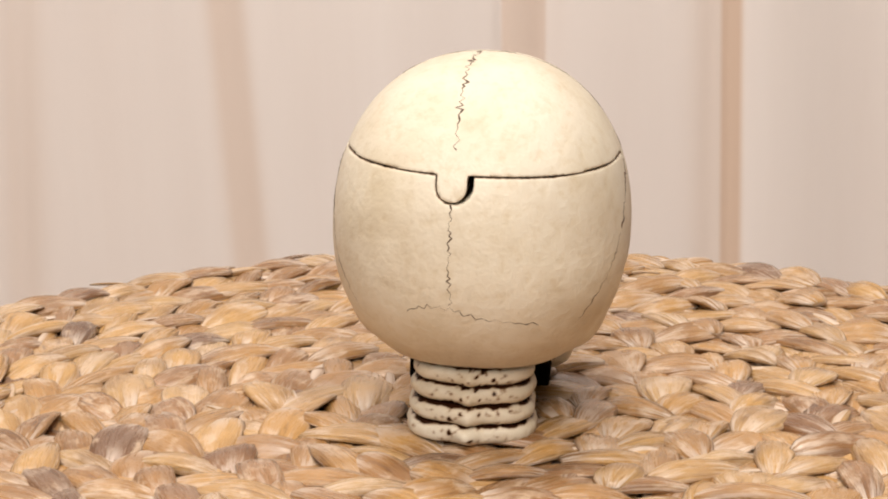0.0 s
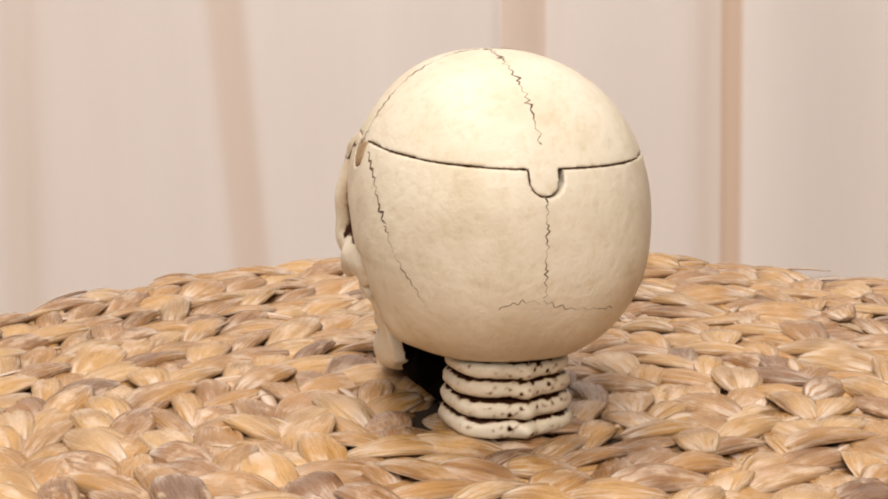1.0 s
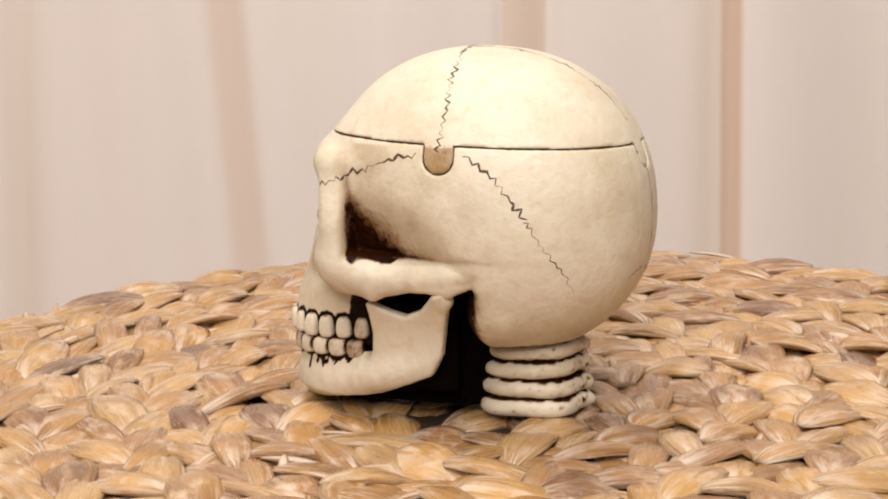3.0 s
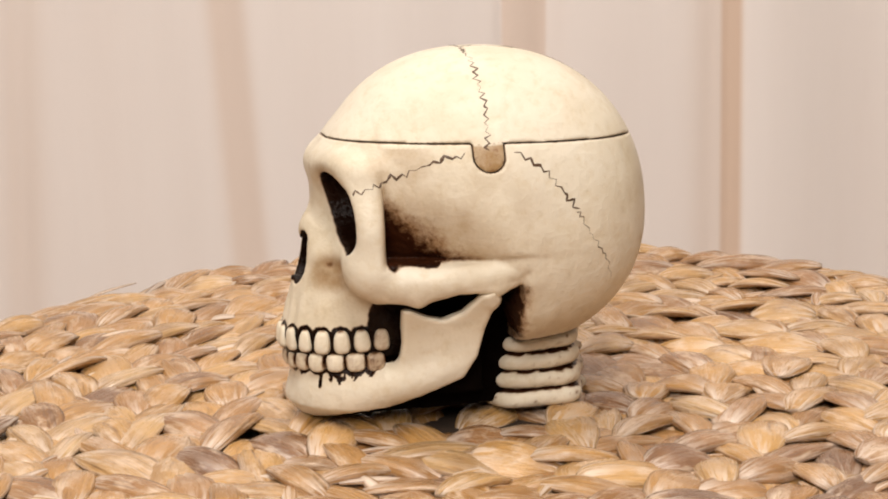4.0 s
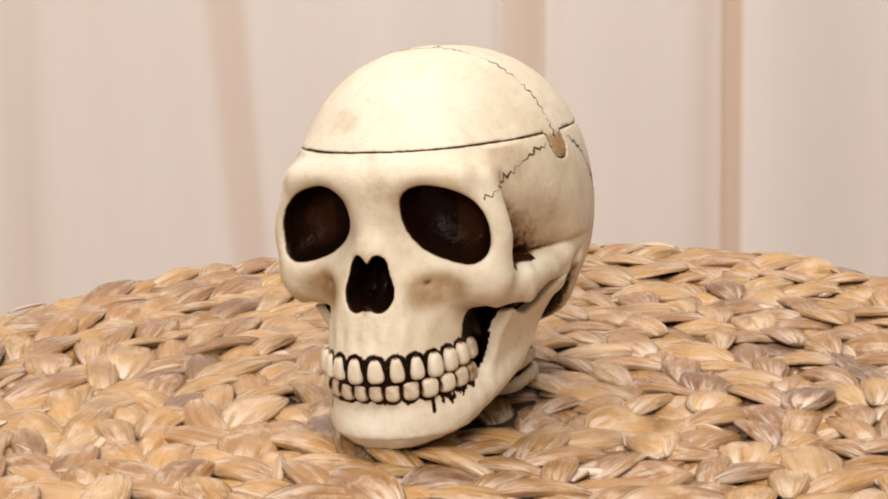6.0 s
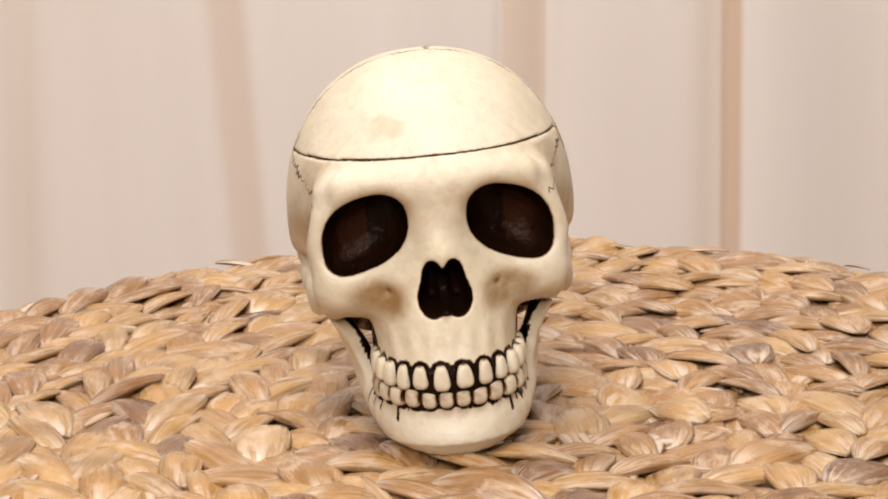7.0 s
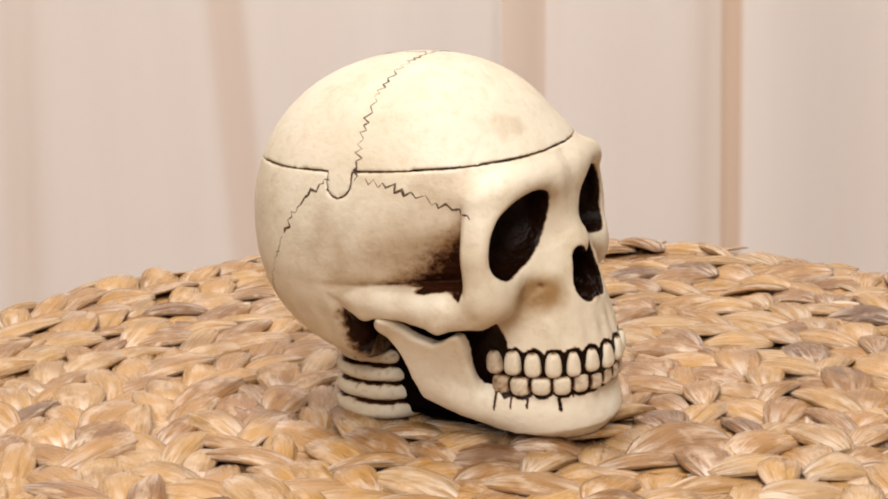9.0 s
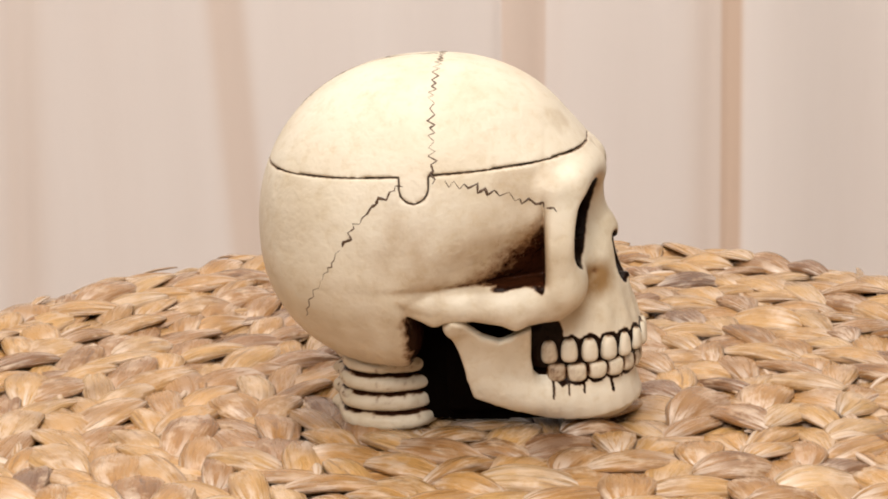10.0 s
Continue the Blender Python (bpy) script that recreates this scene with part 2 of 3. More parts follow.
def lump(seed):
    """One visible loop of stalk: a flattened, creased roll, broad at one end and gathered at the other. Unit length along x, half-width 0.5 in y."""
    rng = random.Random(seed)
    nu, nv = 14, 22
    bend, skew = rng.uniform(-0.10, 0.10), rng.uniform(-0.25, 0.25)
    creases = [(rng.uniform(-0.7, 0.7), rng.uniform(0.06, 0.16), rng.uniform(0.05, 0.22), rng.uniform(-0.4, 0.4)) for _ in range(3)]
    blunt = rng.uniform(0.38, 0.62)
    flat = rng.uniform(0.60, 0.85)
    edge = [rng.gauss(0, 0.05) for _ in range(nv)]
    verts = []
    for i in range(nu + 1):
        u = i / nu
        t = u ** (1.0 + skew)
        prof = max(0.02, math.sin(math.pi * (0.03 + 0.94 * t))) ** blunt
        arch = 0.30 * math.sin(math.pi * u) ** 0.8 - 0.12 - 0.42 * (u - 0.5)
        for j in range(nv):
            a = 2 * math.pi * j / nv
            y = math.copysign(abs(math.cos(a)) ** 0.85, math.cos(a))
            z = math.copysign(abs(math.sin(a)) ** flat, math.sin(a))
            rad = 1 + 0.20 * noise.noise(Vector((u * 2.2, math.cos(a) * 1.3, seed * 3.1 + math.sin(a)))) + edge[j] * (0.5 + 1.2 * abs(u - 0.5))
            groove = sum(d * math.exp(-((y - c - k * (u - 0.5)) / w) ** 2) for c, w, d, k in creases) if z > 0 else 0
            verts.append((u - 0.5, 0.5 * prof * y * rad + bend * math.sin(math.pi * u), 0.46 * prof * (z * rad - groove) * (0.8 if z > 0 else 0.5) + arch))
    faces, fuv = [], []
    for i in range(nu):
        for j in range(nv):
            k = (j + 1) % nv
            faces.append((i * nv + j, i * nv + k, (i + 1) * nv + k, (i + 1) * nv + j))
            fuv.append(((i / nu, j / nv), (i / nu, (j + 1) / nv), ((i + 1) / nu, (j + 1) / nv), ((i + 1) / nu, j / nv)))
    faces.append(tuple(range(nv))[::-1])
    fuv.append(tuple((0.0, j / nv) for j in range(nv))[::-1])
    faces.append(tuple(range(nu * nv, nu * nv + nv)))
    fuv.append(tuple((1.0, j / nv) for j in range(nv)))
    return np.array(verts), faces, fuv


def mat_lift(r, a):
    """The mat bows up towards its rim, more on one side than on the other."""
    return 0.001 * (r / MAT_R) ** 3 * (3.8 + 3.0 * math.cos(a + 0.17))


def woven_mat():
    """A flat plait wound in a spiral: two rows of loops to each turn, leaning towards each other."""
    rng = random.Random(4)
    shapes = [lump(s) for s in range(16)]
    def to_mesh(name, verts, faces, fuv, mat):
        me = mesh_from(name, [tuple(v) for v in verts], faces, mat)
        layer = me.uv_layers.new(name="UVMap")
        layer.data.foreach_set("uv", np.array([c for f in fuv for uv in f for c in uv], dtype=np.float32))
        return me
    size = (0.0315, 0.0158, 0.0066)
    shared = [to_mesh("strand", v * np.array(size), f, uv, STRAND_A) for v, f, uv in shapes]
    mat_ob = new("woven_mat")
    # added disc, coloured dark as the shade in the gaps between loops
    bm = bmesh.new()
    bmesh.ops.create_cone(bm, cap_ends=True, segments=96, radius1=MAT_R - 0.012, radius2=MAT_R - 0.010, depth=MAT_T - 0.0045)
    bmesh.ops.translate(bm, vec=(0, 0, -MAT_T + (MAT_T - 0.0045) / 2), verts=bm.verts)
    part("backing", bm_mesh("backing", bm, BACKING), mat_ob, "added disc inside the mat, its dark colour the shade of the gaps")
    pitch = 0.0256
    places = []
    turns = MAT_R / pitch
    for row in (0, 1):
        ang = 0.35
        while True:
            turn = ang / (2 * math.pi)
            r = pitch * (turn + 0.25 + 0.5 * row)
            if r > MAT_R - 0.002:
                break
            step = 0.0172 / max(r, 0.012)
            a = ang + row * step * 0.5
            places.append((r, a, row))
            ang += step
    # rim loops turned down over the edge
    a = 0.0
    while a < 2 * math.pi:
        places.append((MAT_R + 0.001, a, 2))
        a += 0.0160 / MAT_R
    loose_v, loose_f, loose_uv = [], [], []
    count = 0
    for r, a, row in sorted(places):
        lean = (-27 if row == 0 else 29) if row < 2 else -8
        lean += rng.gauss(0, 11)
        drop = 0.0
        if row == 2:
            drop = 0.0036
        m = pose(0, 0, 0, 0, 0, math.degrees(a)) @ Matrix.Translation((r + rng.uniform(-0.0022, 0.0022), 0, -0.0037 + mat_lift(r, a) - drop + rng.uniform(-0.0015, 0.0013)))
        m = m @ pose(0, 0, 0, 0, 0, 90 + lean) @ pose(0, 0, 0, rng.gauss(0, 8) + (14 if row == 2 else 0), rng.uniform(-6, 6), 0)
        s = (rng.uniform(0.75, 1.2), rng.uniform(0.66, 1.12), rng.uniform(0.85, 1.2))
        m = m @ Matrix.Diagonal((*s, 1))
        k = rng.randrange(16)
        if count < 300:
            ob = part("strand", shared[k], mat_ob)
            ob.matrix_local = m
        else:
            v, f, uv = shapes[k]
            v = v * np.array(size)
            mm = np.array(m)
            base = sum(len(x) for x in loose_v)
            loose_v.append(v @ mm[:3, :3].T + mm[:3, 3])
            loose_f += [tuple(i + base for i in q) for q in f]
            loose_uv += uv
        count += 1
    # the lower layer of the plait, seen in the gaps
    for r, a, row in places:
        if row == 2:
            continue
        m = pose(0, 0, 0, 0, 0, math.degrees(a + 0.0086 / max(r, 0.012))) @ Matrix.Translation((r + rng.uniform(-0.004, 0.004), 0, -0.0064 + mat_lift(r, a) + rng.uniform(-0.0006, 0.0006)))
        m = m @ pose(0, 0, 0, rng.gauss(0, 5), rng.uniform(-4, 4), 90 + (-24 if row else 24) + rng.gauss(0, 12)) @ Matrix.Diagonal((1.05, 1.15, 0.9, 1))
        v, f, uv = shapes[rng.randrange(16)]
        mm = np.array(m)
        base = sum(len(x) for x in loose_v)
        loose_v.append((v * np.array(size)) @ mm[:3, :3].T + mm[:3, 3])
        loose_f += [tuple(i + base for i in q) for q in f]
        loose_uv += uv
    # pale split tails that stick out between the loops
    for r, a, row in places:
        if rng.random() > 0.4:
            continue
        m = pose(0, 0, 0, 0, 0, math.degrees(a + 0.006 / max(r, 0.01))) @ Matrix.Translation((r + rng.uniform(-0.006, 0.006), 0, -0.0030 + mat_lift(r, a) + rng.uniform(-0.001, 0.0006)))
        m = m @ pose(0, 0, 0, rng.uniform(-30, 30), rng.uniform(-9, 9), 90 + rng.uniform(-60, 60)) @ Matrix.Diagonal((rng.uniform(0.4, 0.75), rng.uniform(0.16, 0.36), rng.uniform(0.25, 0.5), 1))
        v, f, uv = shapes[rng.randrange(16)]
        mm = np.array(m)
        base = sum(len(x) for x in loose_v)
        loose_v.append((v * np.array(size)) @ mm[:3, :3].T + mm[:3, 3])
        loose_f += [tuple(i + base for i in q) for q in f]
        loose_uv += [tuple((0.02 + 0.12 * c[0], c[1] * 0.4) for c in q) for q in uv]
    rest = part("outer_plait", to_mesh("outer_plait", np.concatenate(loose_v), loose_f, loose_uv, STRAND_B), mat_ob)
    tagged(rest, kind="stuff")
    return tagged(mat_ob, "round straw-brown mat of plaited water hyacinth stalks", "mat")


turntable_ob = turntable()
mat_ob = woven_mat()

# ---------------------------------------------------------------- the skull box (lengths in millimetres)
STEP = 0.65
LO, HI = (-64.0, -52.0, -1.5), (61.5, 52.0, 117.0)


def ellipsoid(p, c, r):
    q = [(p[i] - c[i]) / r[i] for i in range(3)]
    k0 = np.sqrt(q[0] ** 2 + q[1] ** 2 + q[2] ** 2)
    k1 = np.sqrt((q[0] / r[0]) ** 2 + (q[1] / r[1]) ** 2 + (q[2] / r[2]) ** 2) + 1e-9
    return k0 * (k0 - 1) / k1


def capsule(p, a, b, ra, rb, squash=(1, 1, 1)):
    pa = [(p[i] - a[i]) * squash[i] for i in range(3)]
    ba = [(b[i] - a[i]) * squash[i] for i in range(3)]
    h = np.clip((pa[0] * ba[0] + pa[1] * ba[1] + pa[2] * ba[2]) / sum(x * x for x in ba), 0, 1)
    return np.sqrt(sum((pa[i] - ba[i] * h) ** 2 for i in range(3))) - (ra + (rb - ra) * h)


def blend(a, b, k):
    h = np.clip(0.5 + 0.5 * (b - a) / k, 0, 1)
    return b + (a - b) * h - k * h * (1 - h)


def carve(a, b, k):
    """a without b, with a rounded rim."""
    return -blend(-a, b, k)


def turned(p, c, deg):
    """p about c, turned by deg about z."""
    s, co = math.sin(radians(deg)), math.cos(radians(deg))
    x, y = p[0] - c[0], p[1] - c[1]
    return [x * co + y * s, -x * s + y * co, p[2] - c[2]]


def polygon(x, z, pts):
    d = np.full(x.shape, 1e9)
    sign = np.ones(x.shape)
    for (x0, z0), (x1, z1) in zip(pts, pts[1:] + pts[:1]):
        ex, ez = x1 - x0, z1 - z0
        wx, wz = x - x0, z - z0
        t = np.clip((wx * ex + wz * ez) / (ex * ex + ez * ez), 0, 1)
        d = np.minimum(d, (wx - ex * t) ** 2 + (wz - ez * t) ** 2)
        c1, c2, c3 = z >= z0, z < z1, ex * wz > ez * wx
        sign = np.where((c1 & c2 & c3) | (~c1 & ~c2 & ~c3), -sign, sign)
    return sign * np.sqrt(d)


def vault(p):
    """The brain case: an egg, narrower at the brow."""
    x, y, z = p
    fx = np.where(x < -6, 53.5, 50.0)
    fz = np.where(z > 62, 51.0, 45.0)
    fy = 44.8 * (1 - 0.20 * np.clip((x + 8) / 50, 0, 1) ** 1.4)
    q = [(x + 6) / fx, y / fy, (z - 62) / fz]
    plan = (np.abs(q[0]) ** 2.35 + np.abs(q[1]) ** 2.35 + 1e-9) ** (1 / 2.35)
    k0 = (plan ** 2.2 + np.abs(q[2]) ** 2.2) ** (1 / 2.2)
    k1 = np.sqrt((q[0] / fx) ** 2 + (q[1] / fy) ** 2 + (q[2] / fz) ** 2) + 1e-9
    k2 = np.sqrt(q[0] ** 2 + q[1] ** 2 + q[2] ** 2)
    return (k0 - 1) * k2 / k1


def orbit(p):
    q = turned(p, (37.4, 20.8, 67.2), 3)
    tilt = q[2] + 0.32 * q[1]
    return (((np.abs(q[0]) / 10.6) ** 2 + (np.abs(q[1]) / 12.3) ** 2.5 + (np.abs(tilt) / 10.5) ** 2.5) ** (1 / 2.3) - 1) * 10.5


def orbit_rim(p):
    q = turned(p, (31.8, 20.8, 67.2), 3)
    tilt = q[2] + 0.32 * q[1]
    ring = (np.sqrt((q[1] / 1.10) ** 2 + tilt ** 2 + 1e-9) - 12.7)
    return np.sqrt(ring ** 2 + (q[0] * 0.6) ** 2) - 3.1


def nose(p):
    x, y, z = p
    a = ellipsoid(p, (50, 3.0, 53), (13, 3.0, 6.2))
    b = ellipsoid(p, (50, 3.6, 48.6), (13, 3.8, 4.9))
    d = blend(a, b, 2.0)
    return blend(d, ellipsoid(p, (51, 0, 50.5), (12, 3.0, 6.0)), 1.0)


def hollow(p):
    """How far up the slope behind the cheek bone's upright: 0 in its deep corner, 1 where it meets the temple."""
    x, y, z = p
    a, c = np.clip((27.6 - x) / 21.0, 0, 3), np.clip((z - 53.0) / 19.0, 0, 3)
    return blend(a, c, -0.25) * 0.55 + 0.95 * np.sqrt(a * c + 0.004) + 0.25 * (a + c) * 0.5


def fossa(p):
    x, y, z = p
    wall = 23.5 + 13.0 * np.clip(hollow(p), 0, 3) + 0.25 * np.clip(16 - x, 0, 30)
    return np.maximum.reduce([x - 27.6, 52.6 - z, (wall - y) * 0.8])


def cheek_arch(p):
    sq = (1, 1.35, 0.74)
    d = capsule(p, (30, 32, 46.8), (19, 37.0, 45.0), 4.5, 3.7, sq)
    d = blend(d, capsule(p, (19, 37.0, 45.0), (5, 39.4, 47.0), 3.7, 2.5, sq), 1.5)
    d = blend(d, capsule(p, (5, 39.4, 47.0), (-4, 39.6, 46.4), 2.5, 3.0, sq), 1.5)
    return blend(d, capsule(p, (-4, 39.6, 46.4), (-17, 38.2, 49.0), 3.0, 1.4, sq), 1.5) + 0.15 * np.sin(p[0] * 0.55) * np.sin(p[2] * 0.5 + 1)


def maxilla(p):
    x, y, z = p
    rx = 26.3 - 0.30 * np.clip(z - 28, 0, 40) - 0.15 * np.clip(28 - z, 0, 10)
    ry = 20.5 - 0.10 * np.clip(z - 28, 0, 30)
    k = ((np.abs(x - 30) / rx) ** 2.2 + (y / ry) ** 2.2 + 1e-9) ** (1 / 2.2)
    d = (k - 1) * 20
    return np.maximum(np.maximum(d, 21.6 - z), z - 62)


def skull_field(p):
    """Upper skull without the lower jaw; p has y >= 0."""
    x, y, z = p
    d = vault(p)
    d = carve(d, ellipsoid(p, (14, 49.3, 55.5), (15, 10.2, 8)), 8)
    # base cut away in front of the neck
    d = carve(d, np.maximum(np.maximum(-12.5 - x, z - 45 + 0.10 * (x - 10)), -1), 3)
    d = -blend(-d, z - 22.5, 3)
    d = blend(d, ellipsoid(p, (-16.0, 29.5, 37.0), (6.6, 7.0, 9.2)), 5)
    brow = (((np.abs(x - 12) / 29.5) ** 2.6 + (y / 33.5) ** 2.6 + (np.abs(z - 77) / 15) ** 2.6) ** (1 / 2.6) - 1) * 15
    face = blend(maxilla(p), ellipsoid(p, (22, 0, 66), (17.5, 27, 19)), 7)
    face = blend(face, brow, 4)
    d = blend(d, face, 6)
    d = blend(d, capsule(p, (40.0, 6, 80), (36.0, 26, 80.0), 4.8, 3.8), 4)
    d = blend(d, orbit_rim(p), 5)
    d = blend(d, capsule(p, (30.8, 31.4, 53), (30.9, 30.4, 66), 3.4, 2.7), 3)
    d = blend(d, capsule(p, (30.9, 30.4, 66), (29.8, 30.4, 78), 2.7, 3.6), 5)
    d = blend(d, ellipsoid(p, (31.5, 28.5, 49), (7.6, 8.3, 7.2)), 7)
    d = carve(d, fossa(p), 2.4 + 0.3 * np.clip(18 - x, 0, 18))
    d = blend(d, cheek_arch(p), 2.5)
    d = blend(d, capsule(p, (38.6, 0, 78.5), (34.6, 0, 70.5), 5.0, 4.2), 3.5)
    d = blend(d, capsule(p, (34.6, 0, 70.5), (44.6, 0, 59.5), 4.2, 4.0), 3.5)
    d = carve(d, ellipsoid(p, (50, 21, 46), (6.5, 5.5, 5.0)), 6)
    d = carve(d, ellipsoid(p, (44.2, 16.5, 50.5), (3.0, 1.7, 1.3)), 1.6)
    d = carve(d, ellipsoid(p, (46.5, 19.5, 66.5), (10.5, 13.0, 11.5)), 5)
    d = carve(d, orbit(p), 1.6)
    d = carve(d, nose(p), 1.2)
    d = blend(d, capsule(p, (44, 0, 43.5), (51.2, 0, 44.6), 1.6, 0.9), 1.5)
    # roots of the teeth as faint ribs above the gum
    s = y * 1.18
    ribs = 0.35 * np.cos(s * 2 * math.pi / 6.3) * np.clip(1 - np.abs(z - 36) / 6, 0, 1) * np.clip((x - 36) / 5, 0, 1)
    return d - ribs


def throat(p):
    """Added dark solid between jaw and neck, coloured for paint and deep shade."""
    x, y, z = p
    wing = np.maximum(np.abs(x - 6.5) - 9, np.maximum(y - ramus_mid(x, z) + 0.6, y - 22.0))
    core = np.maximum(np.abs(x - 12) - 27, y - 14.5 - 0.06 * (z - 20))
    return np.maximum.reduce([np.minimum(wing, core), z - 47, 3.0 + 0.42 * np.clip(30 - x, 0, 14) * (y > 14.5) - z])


def ramus_mid(x, z):
    return 22.3 + 0.30 * (z - 12) + 0.018 * np.clip(z - 26, 0, 30) ** 2 + 0.18 * (11 - x)


RAMUS = [(28, 12), (24.0, 18), (22.8, 27), (23.2, 38), (21, 38), (16, 35.6), (11, 34.2), (5.5, 36.6), (0.5, 42), (-3.0, 43), (-4.4, 40.4), (-1.6, 31), (0.4, 21.5), (4.5, 14.5), (18, 9.0), (31, 7.0)]


def jaw_bow():
    """The lower edge of the jaw as a smooth bow: place and thickness."""
    c = [np.array(q) for q in ((44.6, -10.5, 9.8, 5.5), (48.4, 0, 9.0, 5.9), (44.6, 10.5, 9.8, 5.5), (34, 18.4, 12.0, 4.9), (18, 22.8, 15.6, 4.1), (6.5, 25.2, 20.5, 3.2), (0, 27, 25, 2.6))]
    out = []
    for i in range(1, 5):
        for t in (0, 1 / 3, 2 / 3):
            out.append(0.5 * (2 * c[i] + (c[i + 1] - c[i - 1]) * t + (2 * c[i - 1] - 5 * c[i] + 4 * c[i + 1] - c[i + 2]) * t * t + (3 * c[i] - c[i - 1] - 3 * c[i + 1] + c[i + 2]) * t ** 3))
    return out + [c[5]]


def jaw_field(p):
    x, y, z = p
    sq = (1, 1, 0.78)
    bow = jaw_bow()
    d = capsule(p, bow[0][:3], bow[1][:3], bow[0][3], bow[1][3], sq)
    for a, b in zip(bow[1:], bow[2:]):
        d = blend(d, capsule(p, a[:3], b[:3], a[3], b[3], sq), 0.6)
    k = ((np.abs(x - 30) / 24.6) ** 2.2 + (y / 19.6) ** 2.2 + 1e-9) ** (1 / 2.2)
    gum = np.maximum.reduce([np.abs((k - 1) * 20 + 3.6) - 3.4, 8 - z, z - 22.4, 20 - x])
    d = blend(d, gum, 5)
    cy = ramus_mid(x, z)
    flat = polygon(x, z, RAMUS)
    w = np.maximum(np.abs(y - cy) - 1.6, flat + 1.4)
    plate = np.where((flat + 1.4 > 0) & (np.abs(y - cy) > 1.6), np.hypot(np.maximum(flat + 1.4, 0), np.maximum(np.abs(y - cy) - 1.6, 0)), w) - 1.4
    d = blend(d, plate, 2.5)
    d = blend(d, ellipsoid(p, (-2.6, 37.0, 40.6), (3.0, 2.8, 3.0)), 2)
    d = carve(d, ellipsoid(p, (58, 0, 15.0), (3.2, 12, 3.0)), 5)
    d = carve(d, ellipsoid(p, (25.5, 19.0, 27.5), (5, 5, 6.5)), 2)
    return np.maximum(d, 0.4 - z)


def seam(p, slack=0.0):
    """Negative inside the lid: all above a sloping plane, and three tongues that hang below it."""
    x, y, z = p
    h = 86.5 + 0.036 * x + 0.006 * y
    def tongue(u, half, deep):
        dz = h - z - (deep - half)
        q = np.hypot(u, np.maximum(dz, 0)) - half
        return np.where(dz > 0, q, np.abs(u) - half)
    side = np.maximum(tongue(x + np.where(y > 0, 2.7, 8.1), np.where(y > 0, 4.6, 4.1), np.where(y > 0, 8.2, 7.2)), 25 - np.abs(y))
    rear = np.maximum(tongue(y - 4.9 + slack * 0.75, 4.4 + slack * 0.75, 7.4 + 0.2 * slack), x + 35)
    return np.minimum(h - z, np.minimum(side, rear))


def grid_axes():
    n = [int(round((HI[i] - LO[i]) / STEP)) for i in range(3)]
    n[1] += n[1] % 2
    ax = [LO[i] + STEP * np.arange(n[i] + 1) for i in range(3)]
    ax[1] = STEP * (np.arange(n[1] + 1) - n[1] // 2)
    return ax


AX = grid_axes()


def sampled(field, shift=None):
    """A field that is the same on both sides, on the whole grid; shift moves the far side of it along x."""
    half = len(AX[1]) // 2
    g = np.meshgrid(AX[0], AX[1][half:], AX[2], indexing="ij", sparse=False)
    v = field(g)
    other = v if shift is None else field([g[0] - shift(g), g[1], g[2]])
    return np.concatenate([other[:, :0:-1, :], v], axis=1).astype(np.float32)


def ramus_shift(p):
    """The cast is not even: one branch of the jaw stands further forward at its top."""
    return 3.8 * smoothstep(8, 25, p[2]) * smoothstep(24, 9, p[0]) * smoothstep(14, 20, p[1])


def surface(v):
    """Surface nets: one vertex in each cell that the surface crosses, one quad to each crossed edge."""
    s = v < 0
    c = [s[i:s.shape[0] - 1 + i, j:s.shape[1] - 1 + j, k:s.shape[2] - 1 + k] for i in (0, 1) for j in (0, 1) for k in (0, 1)]
    total = sum(x.astype(np.int8) for x in c)
    act = (total > 0) & (total < 8)
    cells = np.argwhere(act)
    index = np.full(act.shape, -1, dtype=np.int64)
    index[act] = np.arange(len(cells))
    acc, cnt = np.zeros((len(cells), 3)), np.zeros(len(cells))
    corner = [(i, j, k) for i in (0, 1) for j in (0, 1) for k in (0, 1)]
    for a in corner:
        for axis in range(3):
            if a[axis]:
                continue
            b = list(a)
            b[axis] = 1
            va = v[cells[:, 0] + a[0], cells[:, 1] + a[1], cells[:, 2] + a[2]].astype(float)
            vb = v[cells[:, 0] + b[0], cells[:, 1] + b[1], cells[:, 2] + b[2]].astype(float)
            hit = (va < 0) != (vb < 0)
            t = np.where(hit, va / np.where(hit, va - vb, 1), 0)
            off = np.array(a, float)[None, :].repeat(len(cells), 0)
            off[:, axis] = t
            acc += off * hit[:, None]
            cnt += hit
    pos = cells + acc / cnt[:, None]
    verts = np.stack([AX[i][0] + STEP * pos[:, i] for i in range(3)], 1)
    quads = []
    for axis in range(3):
        o1, o2 = [(1, 2), (2, 0), (0, 1)][axis]
        lo = [slice(None)] * 3
        hi = [slice(None)] * 3
        lo[axis], hi[axis] = slice(0, -1), slice(1, None)
        a, b = s[tuple(lo)], s[tuple(hi)]
        e = np.argwhere(a != b)
        ok = (e[:, o1] > 0) & (e[:, o2] > 0) & (e[:, o1] < v.shape[o1] - 1) & (e[:, o2] < v.shape[o2] - 1)
        e = e[ok]
        inside = a[tuple(e.T)]
        def at(d1, d2):
            q = e.copy()
            q[:, o1] += d1
            q[:, o2] += d2
            return index[tuple(q.T)]
        q = np.stack([at(-1, -1), at(0, -1), at(0, 0), at(-1, 0)], 1)
        q[~inside] = q[~inside][:, ::-1]
        quads.append(q)
    return verts, np.concatenate(quads)


def smoothstep(a, b, x):
    t = np.clip((x - a) / (b - a), 0, 1)
    return t * t * (3 - 2 * t)


